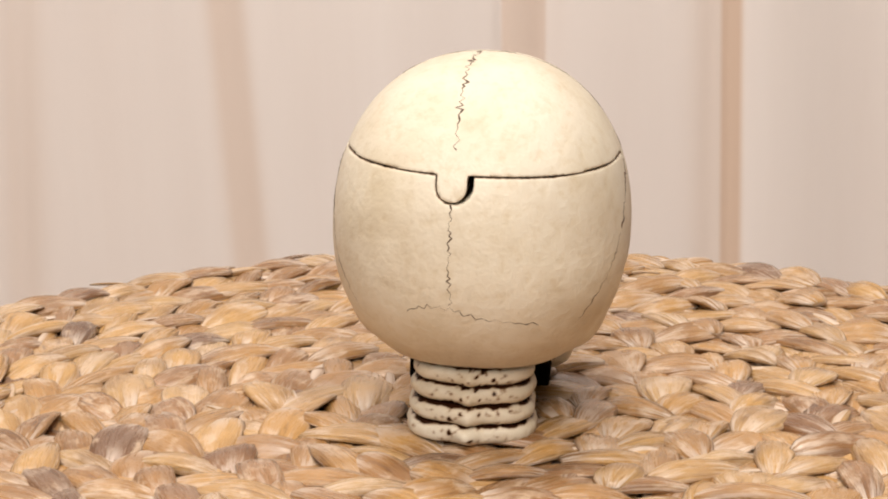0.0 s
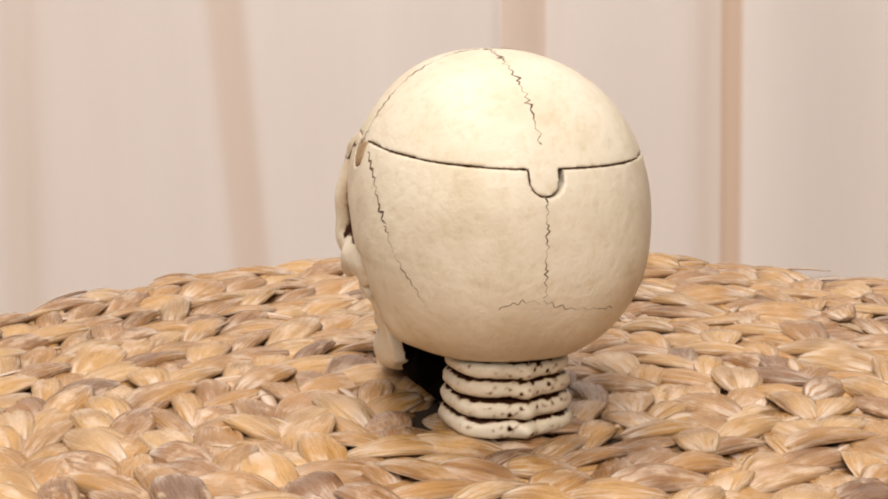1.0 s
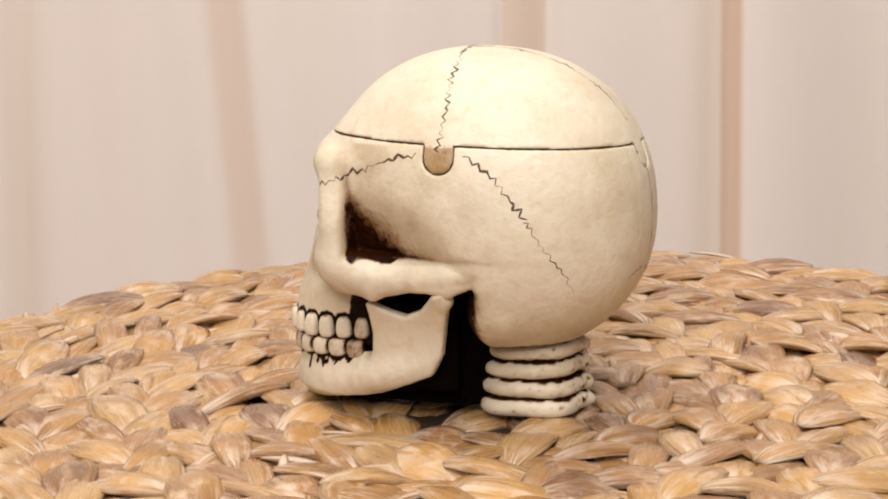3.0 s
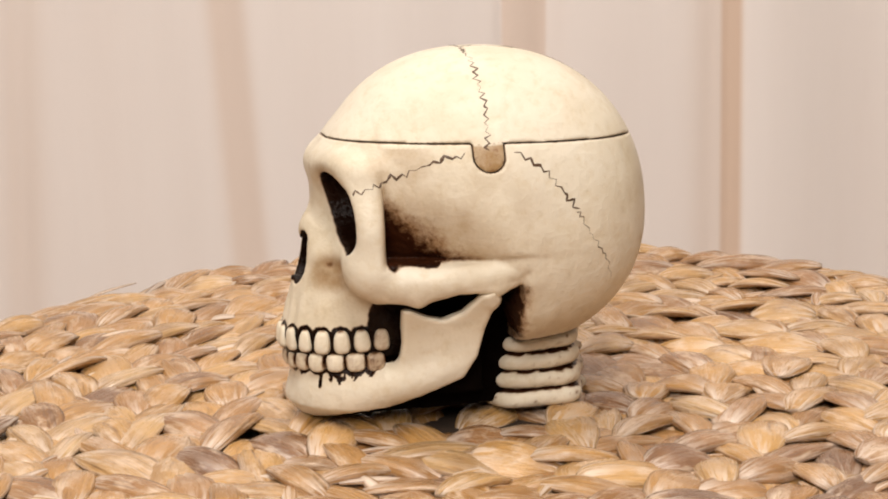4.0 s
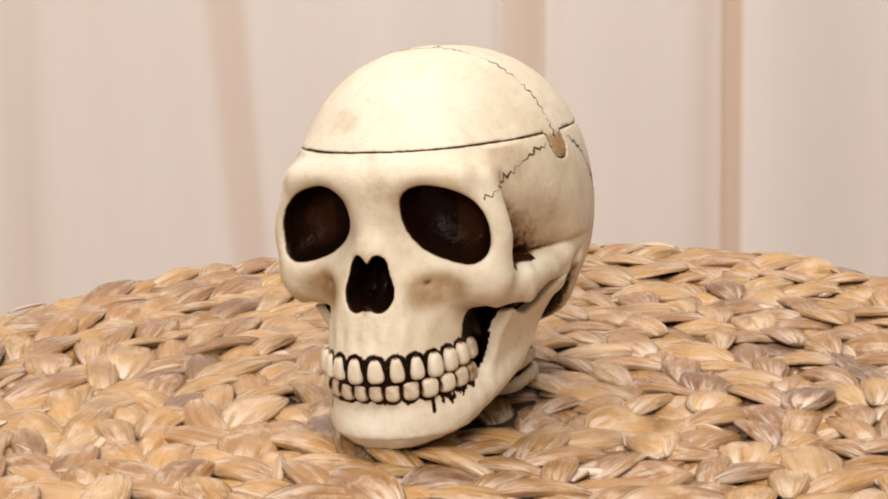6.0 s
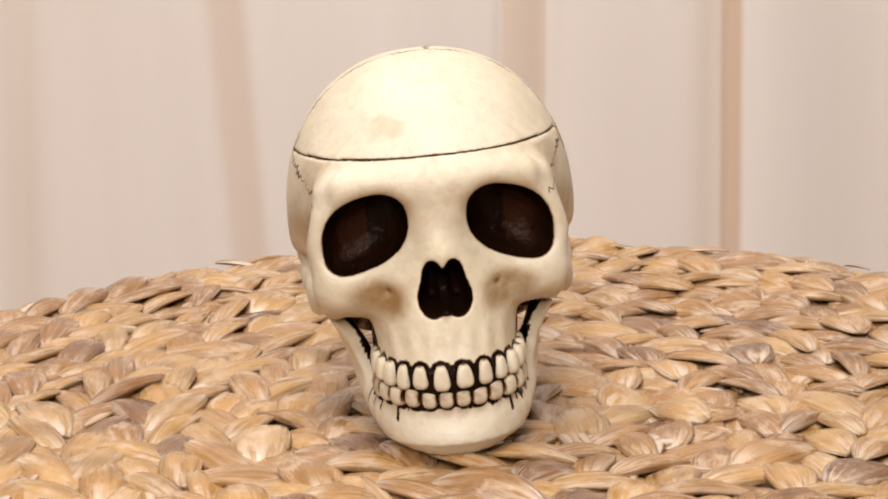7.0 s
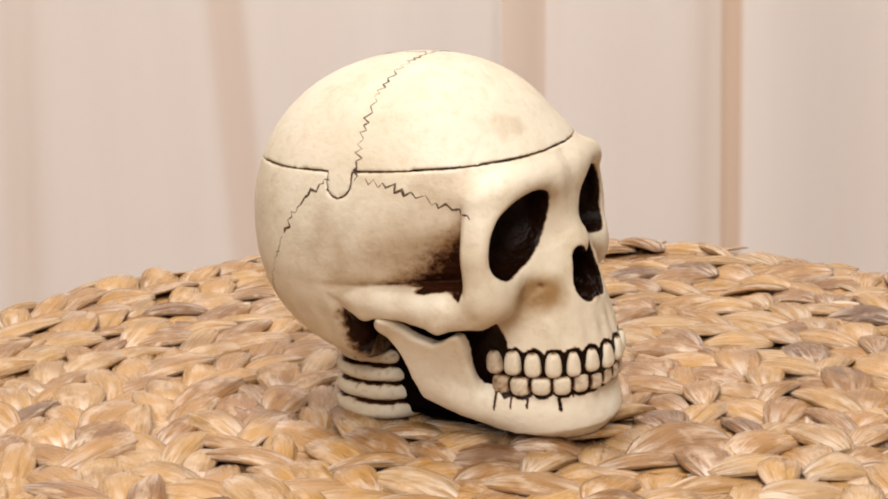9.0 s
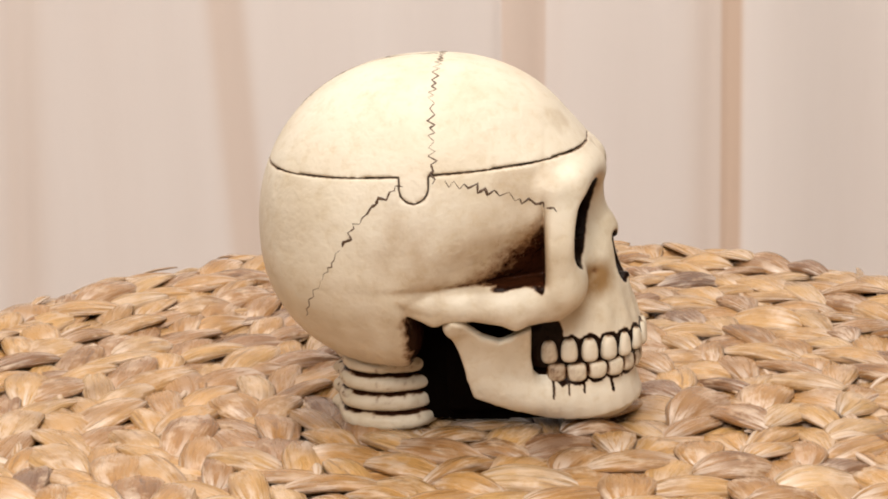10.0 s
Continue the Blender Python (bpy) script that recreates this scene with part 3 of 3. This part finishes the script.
def waves(p, k, seed):
    """Cheap smooth irregularity between -1 and 1."""
    r = np.random.RandomState(seed)
    out = 0
    for _ in range(5):
        f = r.normal(0, k, 3)
        out = out + np.sin(p[0] * f[0] + p[1] * f[1] + p[2] * f[2] + r.uniform(0, 6))
    return out / 5


def resin_mesh(name, verts, quads, wash_shade, film_shade):
    me = bpy.data.meshes.new(name)
    me.vertices.add(len(verts))
    me.vertices.foreach_set("co", (verts * 0.001).astype(np.float32).ravel())
    me.loops.add(quads.size)
    me.loops.foreach_set("vertex_index", quads.ravel().astype(np.int32))
    me.polygons.add(len(quads))
    me.polygons.foreach_set("loop_start", np.arange(0, quads.size, 4, dtype=np.int32))
    me.update(calc_edges=True)
    me.validate()
    me.polygons.foreach_set("use_smooth", [True] * len(me.polygons))
    for key, values in (("wash_shade", wash_shade), ("film_shade", film_shade)):
        me.attributes.new(key, "FLOAT", "POINT").data.foreach_set("value", values.astype(np.float32))
    me.materials.append(RESIN)
    return me


def skull_wash_shade(v):
    """Where the upper skull is browned: brushed wash, with shade of its recesses put in."""
    p = [v[:, 0], np.abs(v[:, 1]), v[:, 2]]
    q = [v[:, 0], v[:, 1], v[:, 2]]
    x, y, z = p
    n1 = waves(q, 0.35, 1)
    n2 = waves(q, 1.1, 2)
    w = smoothstep(1.1, 0.1, orbit(p))
    w = np.maximum(w, smoothstep(0.9, 0.1, nose(p)))
    w = np.maximum(w, 0.55 * smoothstep(0.8, 0.1, ellipsoid(p, (44.2, 16.5, 50.5), (3.0, 1.7, 1.3))))
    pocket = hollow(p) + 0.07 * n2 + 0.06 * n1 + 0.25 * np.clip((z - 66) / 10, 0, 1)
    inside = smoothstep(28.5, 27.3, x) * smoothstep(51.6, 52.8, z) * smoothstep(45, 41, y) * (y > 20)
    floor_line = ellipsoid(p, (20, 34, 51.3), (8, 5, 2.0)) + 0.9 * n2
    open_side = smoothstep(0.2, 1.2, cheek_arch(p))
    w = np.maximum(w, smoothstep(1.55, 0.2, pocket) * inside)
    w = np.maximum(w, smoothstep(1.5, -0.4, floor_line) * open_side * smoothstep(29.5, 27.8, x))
    # below the arch and behind the teeth: wash plus deep shade in the colour
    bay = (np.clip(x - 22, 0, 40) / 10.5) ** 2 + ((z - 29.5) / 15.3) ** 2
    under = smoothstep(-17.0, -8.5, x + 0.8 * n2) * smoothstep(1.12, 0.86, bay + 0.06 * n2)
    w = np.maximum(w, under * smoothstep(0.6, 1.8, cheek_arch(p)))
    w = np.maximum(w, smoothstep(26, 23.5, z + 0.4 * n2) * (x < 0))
    gum = np.maximum(smoothstep(1.10, 0.97, gum_line(x, y, z, UPPER) + 0.05 * n2), smoothstep(25.5, 24.5, z)) * (x > 20)
    w = np.maximum(w, gum)
    w = np.maximum(w, 0.62 * smoothstep(0.36, 0.18, np.abs(seam(q))))
    # tan of thin wash, with shade under brow and cheek coloured in
    film_shade = 0.95 * smoothstep(2.3, 0.7, pocket) * inside
    film_shade = np.maximum(film_shade, 0.75 * smoothstep(6, 0.5, orbit(p)) * (orbit(p) > 0.5) * smoothstep(66, 77, z) * smoothstep(26, 16, y))
    film_shade = np.maximum(film_shade, 1.0 * smoothstep(6, 0, ellipsoid(p, (42, 18.5, 48.0), (6, 6, 2.8))))
    film_shade = np.maximum(film_shade, 0.7 * smoothstep(3.2, 0.8, pocket) * smoothstep(31, 28, x) * smoothstep(50, 54, z) * (z < 84) * (y > 20))
    temple = smoothstep(1.25, 0.5, np.sqrt(((x - 4) / 30) ** 2 + ((z - 65) / 19) ** 2)) * smoothstep(24, 32, y)
    film_shade = np.maximum(film_shade, (0.36 + 0.22 * np.clip(waves(q, 0.22, 12) * 1.8, -1, 1)) * temple * np.where(q[1] < 0, 1.3, 0.7))
    # lower back of the skull browner: its underside shade put into the colour
    film_shade = np.maximum(film_shade, 0.35 * smoothstep(40, 26, z) * (x < 0))
    film_shade = np.maximum(film_shade, (0.34 + 0.15 * n1) * smoothstep(62, 40, z) * smoothstep(12, 0, x) * smoothstep(8, 28, -q[1]))
    film_shade = np.maximum(film_shade, 0.55 * smoothstep(6, 0, ellipsoid(p, (22, 34, 81), (7, 8, 4))) * (z < 86))
    film_shade = np.maximum(film_shade, 0.55 * smoothstep(5, -1, ellipsoid(p, (33, 27, 41.5), (8, 8, 3.5))))
    film_shade = np.maximum(film_shade, 0.5 * smoothstep(4.5, -1, ellipsoid(p, (20, 39, 43.5), (12, 4, 2.0))))
    film_shade = np.maximum(film_shade, 0.06 + 0.13 * np.clip(waves(q, 0.07, 9) * 2.2, 0, 1))
    film_shade = np.maximum(film_shade, 0.42 * smoothstep(6, -2, ellipsoid(q, (33, -14, 97), (3, 4, 2.5)) + 3.5 * n1 + 2.0 * n2))
    film_shade = np.maximum(film_shade, 0.45 * smoothstep(-8, -13, x) * smoothstep(-24, -16, x) * smoothstep(52, 42, z))
    film_shade = np.maximum(film_shade, 1.0 * (np.abs(seam(q)) < 9) * smoothstep(0.3, 0, np.maximum(np.abs(x + 2.7) - 4.4, seam(q) + 0.4)) * (q[1] > 25) * (z < 86))
    cup = smoothstep(0.2, -0.3, np.maximum(np.abs(x + 2.7) - 4.3, seam(q) + 0.3)) * (q[1] > 25) * (z < 87) * (z > 77)
    w = np.maximum(w, 0.42 * cup * np.clip(waves(q, 2.6, 31) * 2.5, 0, 1))
    return w, film_shade


def jaw_wash_shade(v):
    p = [v[:, 0], np.abs(v[:, 1]), v[:, 2]]
    q = [v[:, 0], v[:, 1], v[:, 2]]
    p[0] = p[0] - np.where(v[:, 1] < 0, ramus_shift(p), 0)
    x, y, z = p
    n2 = waves(q, 1.0, 5)
    n3 = waves(q, 2.2, 6)
    drip = np.clip(n3 * 6.5, 0, 3.6) * np.clip((46 - x) / 8 + 0.3, 0.2, 1) * np.where(v[:, 1] > 0, 1.0, 0.25)
    w = np.maximum(smoothstep(1.12, 0.98, gum_line(x, y, z + np.clip(drip - 0.6, 0, 3.4), LOWER) + 0.05 * n2), smoothstep(22, 22.6, z)) * smoothstep(23.5, 24.5, x) * smoothstep(0.5, -0.5, y - ramus_mid(x, z) + 1.5 - np.clip(x - 27, 0, 12))
    # runs of wash below the side teeth
    rng = random.Random(17)
    run_s, at = arch_place(x, y, LOWER[3]), 0.0
    for i, width in enumerate(LOWER[0]):
        at += width
        for e in (-1.6, 0.0, 1.7):
            deep = rng.uniform(0.5, 5.2) * (0.2 if i < 3 else 1.0)
            thick = rng.uniform(0.35, 0.8)
            for half in (-1, 1):
                mark = smoothstep(1.0, 0.5, np.abs(run_s - at - e - 0.25 * n2) / thick) * smoothstep(17.6 - deep - 0.8, 17.6 - deep + 0.4, z) * (z < 19) * (v[:, 1] * half > 0)
                w = np.maximum(w, mark * (rng.random() < (0.62 if half > 0 else 0.15)) * (x > 27))
    cy = ramus_mid(x, z)
    # inner faces darkened like the gap: wash and deep shade together
    w = np.maximum(w, smoothstep(-0.9, -1.8, y - cy + 0.3 * n2) * smoothstep(10.5, 12.5, z - 0.14 * (30 - x)) * (x < 34))
    # contact shade along the jaw's lower edge, put into the colour
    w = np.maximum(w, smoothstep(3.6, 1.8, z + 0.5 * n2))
    w = np.maximum(w, smoothstep(1.6, 0.2, np.abs(y - 21.5 + (z - 18) * 0.05) * 0.6 + np.abs(x - 29 + 0.2 * n2)) * (z > 14))
    w = np.maximum(w, smoothstep(2.4, -0.2, ellipsoid(p, (25.5, 19.5, 26), (6, 8, 7)) + 0.9 * n2) * (y < cy - 0.4) * smoothstep(15.5, 18, z))
    # tan deepens towards the lower edge, the branch tops and the gums
    film_shade = 0.35 * smoothstep(9, 2, z) + 0.35 * smoothstep(36, 41, z) + 0.25 * smoothstep(14, 17, z) * (x > 28)
    return w, np.clip(film_shade, 0, 1)


UPPER = ((6.5, 5.9, 5.8, 5.9, 6.1, 6.1, 5.8), 27.3, 3.7, 56.3)
LOWER = ((4.7, 4.9, 5.3, 5.8, 6.1, 6.1, 5.8), 20.7, 2.9, 54.8)


def arch_run(front):
    """One half of a row of teeth, from its middle: a quarter of a rounded arch, then straight back. Angle, place and run."""
    th = np.linspace(0, math.pi / 2, 240)
    c, q = np.cos(th), np.sin(th)
    k = (np.abs(c) ** 2.2 + np.abs(q) ** 2.2) ** (1 / 2.2)
    xs, ys = 30 + (front - 30) * c / k, 20.8 * q / k
    return th, xs, ys, np.concatenate([[0], np.cumsum(np.hypot(np.diff(xs), np.diff(ys)))])


def arch_at(s, front):
    th, xs, ys, run = arch_run(front)
    past = max(0.0, s - run[-1])
    return float(np.interp(s, run, xs)) - past, float(np.interp(s, run, ys)) - 0.06 * past


def arch_place(x, y, front):
    """How far along its row of teeth a point lies."""
    th, xs, ys, run = arch_run(front)
    ang = np.arctan2(np.abs(y) / 20.8, np.maximum(x - 30, 0) / (front - 30) + 1e-6)
    return np.interp(ang, th, run) + np.maximum(30 - x, 0)


def gum_line(x, y, z, row):
    """Under 1 within the brown outline of some tooth of the row."""
    widths, zc, h, front = row
    s = arch_place(x, y, front)
    best, start = np.full(np.shape(y), 9.0), 0.0
    for w in widths:
        d = ((np.abs(s - start - w / 2) / (w / 2 + 0.5)) ** 2.4 + (np.abs(z - zc) / (h + 0.85)) ** 2.4) ** (1 / 2.4)
        best, start = np.minimum(best, d), start + w
    return best


def tooth_mesh(w, h, depth, taper, grime):
    bm = bmesh.new()
    bmesh.ops.create_icosphere(bm, subdivisions=3, radius=1)
    for v in bm.verts:
        c = v.co
        q = Vector([math.copysign(abs(t) ** 0.76, t) for t in c])
        wid = 1 - taper * (0.5 + 0.5 * q.z)
        v.co = Vector((q.x * depth * (1 - 0.12 * q.z), q.y * w * wid, q.z * h)) * 0.001
    me = bm_mesh("tooth", bm, RESIN, True)
    z = np.empty(len(me.vertices) * 3, dtype=np.float32)
    me.vertices.foreach_get("co", z)
    z = z.reshape(-1, 3) * 1000
    edge = smoothstep(0.78, 1.0, np.maximum(np.abs(z[:, 1]) / w, np.abs(z[:, 2]) / h)) * 0.7
    for key, values in (("wash_shade", np.maximum(edge, grime)), ("film_shade", edge * 0.6 + grime)):
        me.attributes.new(key, "FLOAT", "POINT").data.foreach_set("value", values.astype(np.float32))
    return me


def set_teeth(cranium, jaw):
    """Two rows of teeth along the arch of the jaws."""
    rng = random.Random(8)
    for (widths, zc, h, front), taper, parent in ((UPPER, 0.34, cranium), (LOWER, -0.26, jaw)):
        for side in (-1, 1):
            s = 0.0
            for i, w in enumerate(widths):
                (x, y), (xa, ya), (xb, yb) = (arch_at(s + w / 2 + e, front) for e in (0, -0.3, 0.3))
                slope = math.degrees(math.atan2(xa - xb, yb - ya))
                tooth = part("tooth", tooth_mesh(w * (0.452 if i < 3 else 0.478) * rng.uniform(0.95, 1.02), h * rng.uniform(0.93, 1.05), 1.7 if i < 3 else 2.3, taper * (1.2 if i < 3 else 0.75), (0.34 if i > 5 else 0.16 if i > 4 else 0.06) + ((0.24 if i < 3 else 0.12) if taper < 0 else 0.0)), parent)
                tooth.matrix_local = pose((x - 0.55) * 0.001, side * y * 0.001, (zc + rng.uniform(-0.25, 0.25)) * 0.001, rng.uniform(-3, 3), rng.uniform(-4, 4), side * slope + rng.uniform(-4, 4))
                s += w


def vertebra_mesh(seed, z0, z1):
    """A rounded ring of the neck, with a blunt spine at the back."""
    rng = random.Random(seed)
    segs, rings = 96, 13
    verts, wash_shade, faces = [], [], []
    for j in range(rings):
        t = j / (rings - 1)
        z = z0 + (z1 - z0) * t
        out = (1 - abs(2 * t - 1) ** 2.6) * 2.6 - 2.6
        for i in range(segs):
            a = 2 * math.pi * i / segs
            c, s = math.cos(a), math.sin(a)
            r = 1 / ((abs(c) / 15.2) ** 3 + (abs(s) / 18.3) ** 3) ** (1 / 3)
            spine = 1.9 * math.exp(-((a - math.pi) / 0.13) ** 2) * (1 - abs(2 * t - 1) ** 2) + 1.0 * math.exp(-((a - math.pi) / 0.35) ** 2)
            nn = noise.noise(Vector((c * 2.4, s * 2.4, seed * 5.3 + t)))
            rr = (r + out + spine + 0.6 * nn) * (1.07 - 0.09 * z0 / 18.0) + 0.35 * noise.noise(Vector((c * 7, s * 7, seed * 2.3 + t * 2)))
            dip = 0.6 * math.exp(-((a - math.pi) / 0.22) ** 2) * (1 - t)
            verts.append((-22 + rr * c, rr * s, z + 0.5 * noise.noise(Vector((c * 1.7, s * 1.7, seed * 3.7))) - dip))
            crease = smoothstep(0.64, 0.92, abs(2 * t - 1) + 0.16 * noise.noise(Vector((c * 6, s * 6, seed))))
            mottle = 1.7 * max(0, noise.noise(Vector((c * 13, s * 13, seed + t * 4))) - 0.05) * (0.45 + 0.8 * math.exp(-((a - math.pi) / 0.5) ** 2))
            wash_shade.append(max(float(crease), mottle, float(smoothstep(-8, -4.5, -22 + rr * c))))
    for j in range(rings - 1):
        for i in range(segs):
            k = (i + 1) % segs
            faces.append((j * segs + i, j * segs + k, (j + 1) * segs + k, (j + 1) * segs + i))
    faces.append(tuple(range(segs))[::-1])
    faces.append(tuple(range((rings - 1) * segs, rings * segs)))
    me = mesh_from("vertebra", [tuple(c * 0.001 for c in v) for v in verts], faces, RESIN)
    for key, values in (("wash_shade", np.array(wash_shade)), ("film_shade", np.array(wash_shade) * 0.5 + 0.12)):
        me.attributes.new(key, "FLOAT", "POINT").data.foreach_set("value", values.astype(np.float32))
    return me


def outer(p):
    return skull_field([np.atleast_1d(p[0]), np.abs(np.atleast_1d(p[1])), np.atleast_1d(p[2])])


def landed(points, ways):
    """March each point along its way until it meets the skull."""
    p = np.array(points, float)
    w = np.array(ways, float)
    w /= np.linalg.norm(w, axis=1)[:, None]
    for _ in range(60):
        d = outer(p.T)
        p = p + w * np.clip(d, -1, 6)[:, None] * 0.8
    return p


def zigzag(path, pitch, amp, seed):
    """A jagged line about a smooth path."""
    rng = random.Random(seed)
    path = [np.array(q, float) for q in path]
    out, sign, carry = [], 1, 0.0
    for a, b in zip(path, path[1:]):
        ln = np.linalg.norm(b - a)
        d = (b - a) / ln
        nrm = np.array((-d[1], d[0]))
        k = carry
        while k < ln:
            out.append(a + d * k + nrm * sign * amp * rng.uniform(0.05, 1.0))
            sign = -sign
            k += pitch * rng.uniform(0.5, 1.5)
        carry = k - ln
    return out


def suture(points, ways, parent, width=0.42):
    p = landed(points, ways)
    fine = []
    for a, b in zip(p, p[1:]):
        for t in (0, 0.34, 0.67):
            fine.append(a + (b - a) * t)
    fine.append(p[-1])
    fine = np.array(fine)
    fine = landed(fine + -np.array([ways[min(i // 3, len(ways) - 1)] for i in range(len(fine))]) * 0.5, [ways[min(i // 3, len(ways) - 1)] for i in range(len(fine))])
    rng = random.Random(len(points))
    verts, faces = [], []
    for i, q in enumerate(fine):
        nrm = -np.array(ways[min(i // 3, len(ways) - 1)], float)
        nrm /= np.linalg.norm(nrm)
        t = fine[min(i + 1, len(fine) - 1)] - fine[max(i - 1, 0)]
        t /= np.linalg.norm(t) + 1e-9
        s = np.cross(nrm, t)
        s /= np.linalg.norm(s) + 1e-9
        r = width * rng.uniform(0.5, 1.2) * (0.75 + 0.45 * math.sin(i * 0.21 + len(points))) * (0.3 if i in (0, len(fine) - 1) else 1)
        for cs, cn in ((1, -0.6), (0.5, 0.28), (-0.5, 0.28), (-1, -0.6)):
            verts.append(tuple((q + s * r * cs + nrm * r * cn) * 0.001))
    for i in range(len(fine) - 1):
        for k in range(4):
            j = (k + 1) % 4
            faces.append((i * 4 + k, i * 4 + j, i * 4 + 4 + j, i * 4 + 4 + k))
    faces += [(3, 2, 1, 0), tuple(len(verts) - 4 + k for k in range(4))]
    return part("suture", mesh_from("suture", verts, faces, SUTURE), parent, "jagged dark brown inlaid suture line")


def skull_box():
    root = new("skull_box")
    g = np.meshgrid(*AX, indexing="ij", sparse=True)
    v = sampled(skull_field)
    s = seam([g[0], g[1], g[2]]).astype(np.float32)
    notch = seam([g[0], g[1], g[2]], 1.0).astype(np.float32)
    verts, quads = surface(np.maximum(v, 0.13 - notch))
    w, f = skull_wash_shade(verts)
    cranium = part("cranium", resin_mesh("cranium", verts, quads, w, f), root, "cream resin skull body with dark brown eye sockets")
    verts, quads = surface(np.maximum(v, s + 0.13))
    w, f = skull_wash_shade(verts)
    lid = part("lid", resin_mesh("lid", verts, quads, w, f), root, "removable domed cream resin skull cap lid")
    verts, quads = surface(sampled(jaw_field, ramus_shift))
    w, f = jaw_wash_shade(verts)
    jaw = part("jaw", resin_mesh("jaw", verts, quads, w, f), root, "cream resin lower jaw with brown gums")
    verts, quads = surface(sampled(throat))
    part("throat", mesh_from("throat", verts * 0.001, quads, HOLLOW), root, "near-black core added behind the jaw, coloured for paint and deep shade")
    set_teeth(cranium, jaw)
    for i, (z0, z1) in enumerate(((0.3, 6.6), (6.4, 12.6), (12.4, 18.4), (18.2, 24.2))):
        part("vertebra", vertebra_mesh(i, z0, z1), root)
    # sutures on the cap
    pts = [(a, 80 * math.sin(b), 62 + 80 * math.cos(b)) for a, b in coronal()]
    suture(pts, [(0, -q[1], 62 - q[2]) for q in pts], lid)
    pts = [(-4 + 90 * -math.sin(a), y, 62 + 90 * math.cos(a)) for y, a in sagittal()]
    suture(pts, [(-4 - q[0], 0, 62 - q[2]) for q in pts], lid)
    for side in (-1, 1):
        for seed, width, line in ((11, 0.52, [(4, 84), (12, 82.5), (20, 79.5), (27, 77), (33, 74.5), (38.5, 74)]),
                                  (13, 0.54, [(-10, 84), (-17.5, 79), (-24, 72), (-28.5, 65.5)]), (14, 0.24, [(-28.5, 65.5), (-33, 58), (-39, 49), (-41, 42)])):
            line = line[:-1] if side < 0 and seed == 11 else line
            zz = zigzag(line, 1.5, 1.25 if width > 0.3 else 0.7, seed + side)
            pts = [(q[0] - ((1.2 if q[0] < 0 else 3.5 * min(1, (40 - q[0]) / 22)) if side < 0 else 0), side * 60, q[1]) for q in zz]
            suture(pts, [(0, -side, 0)] * len(pts), cranium, width)
    zz = zigzag([(5.0, 77.0), (4.8, 66), (5.0, 58), (4.0, 47)], 1.15, 0.7, 21)
    pts = [(-80, q[0], q[1]) for q in zz]
    suture(pts, [(1, 0, 0)] * len(pts), cranium, 0.30)
    zz = zigzag([(17, 45.5), (11, 47.5), (4, 47), (-2, 45), (-10, 43.5), (-21, 43)], 1.5, 0.8, 22)
    pts = [(-80, q[0], q[1]) for q in zz]
    suture(pts, [(1, 0, 0)] * len(pts), cranium, 0.18)
    return tagged(root, "cream resin skull trinket box with lid, on the mat", "skull box")


def coronal():
    zz = zigzag([(-2.5, -70), (-3.5, -45), (-3.2, -20), (-3.0, 0), (-3.0, 20), (-3.5, 45), (-2.5, 70)], 1.9, 1.35, 3)
    return [(q[0], radians(q[1] * 0.885)) for q in zz]


def sagittal():
    zz = zigzag([(2.6, 0), (4.0, 20), (4.6, 42), (4.9, 60)], 1.5, 1.25, 5)
    return [(q[0], radians(q[1])) for q in zz]


skull_ob = skull_box()

# ---------------------------------------------------------------- what moves


def heading(t):
    s = (t - 5) / 5
    return 27.057 * (t - 5) + 0.195 * s * s + 0.397 * s ** 3


def motions():
    times = [0.5 * i for i in range(21)]
    for ob, at in ((turntable_ob, Matrix.Identity(4)), (mat_ob, Matrix.Identity(4)), (skull_ob, pose(0, 0, 0, 0, 0, -140.8) @ pose(0, -0.0046, -0.0011, 3.3, 0, 0))):
        walk(ob, [(t, pose(0, 0, 0, 0, 0, heading(t)) @ at) for t in times])


motions()
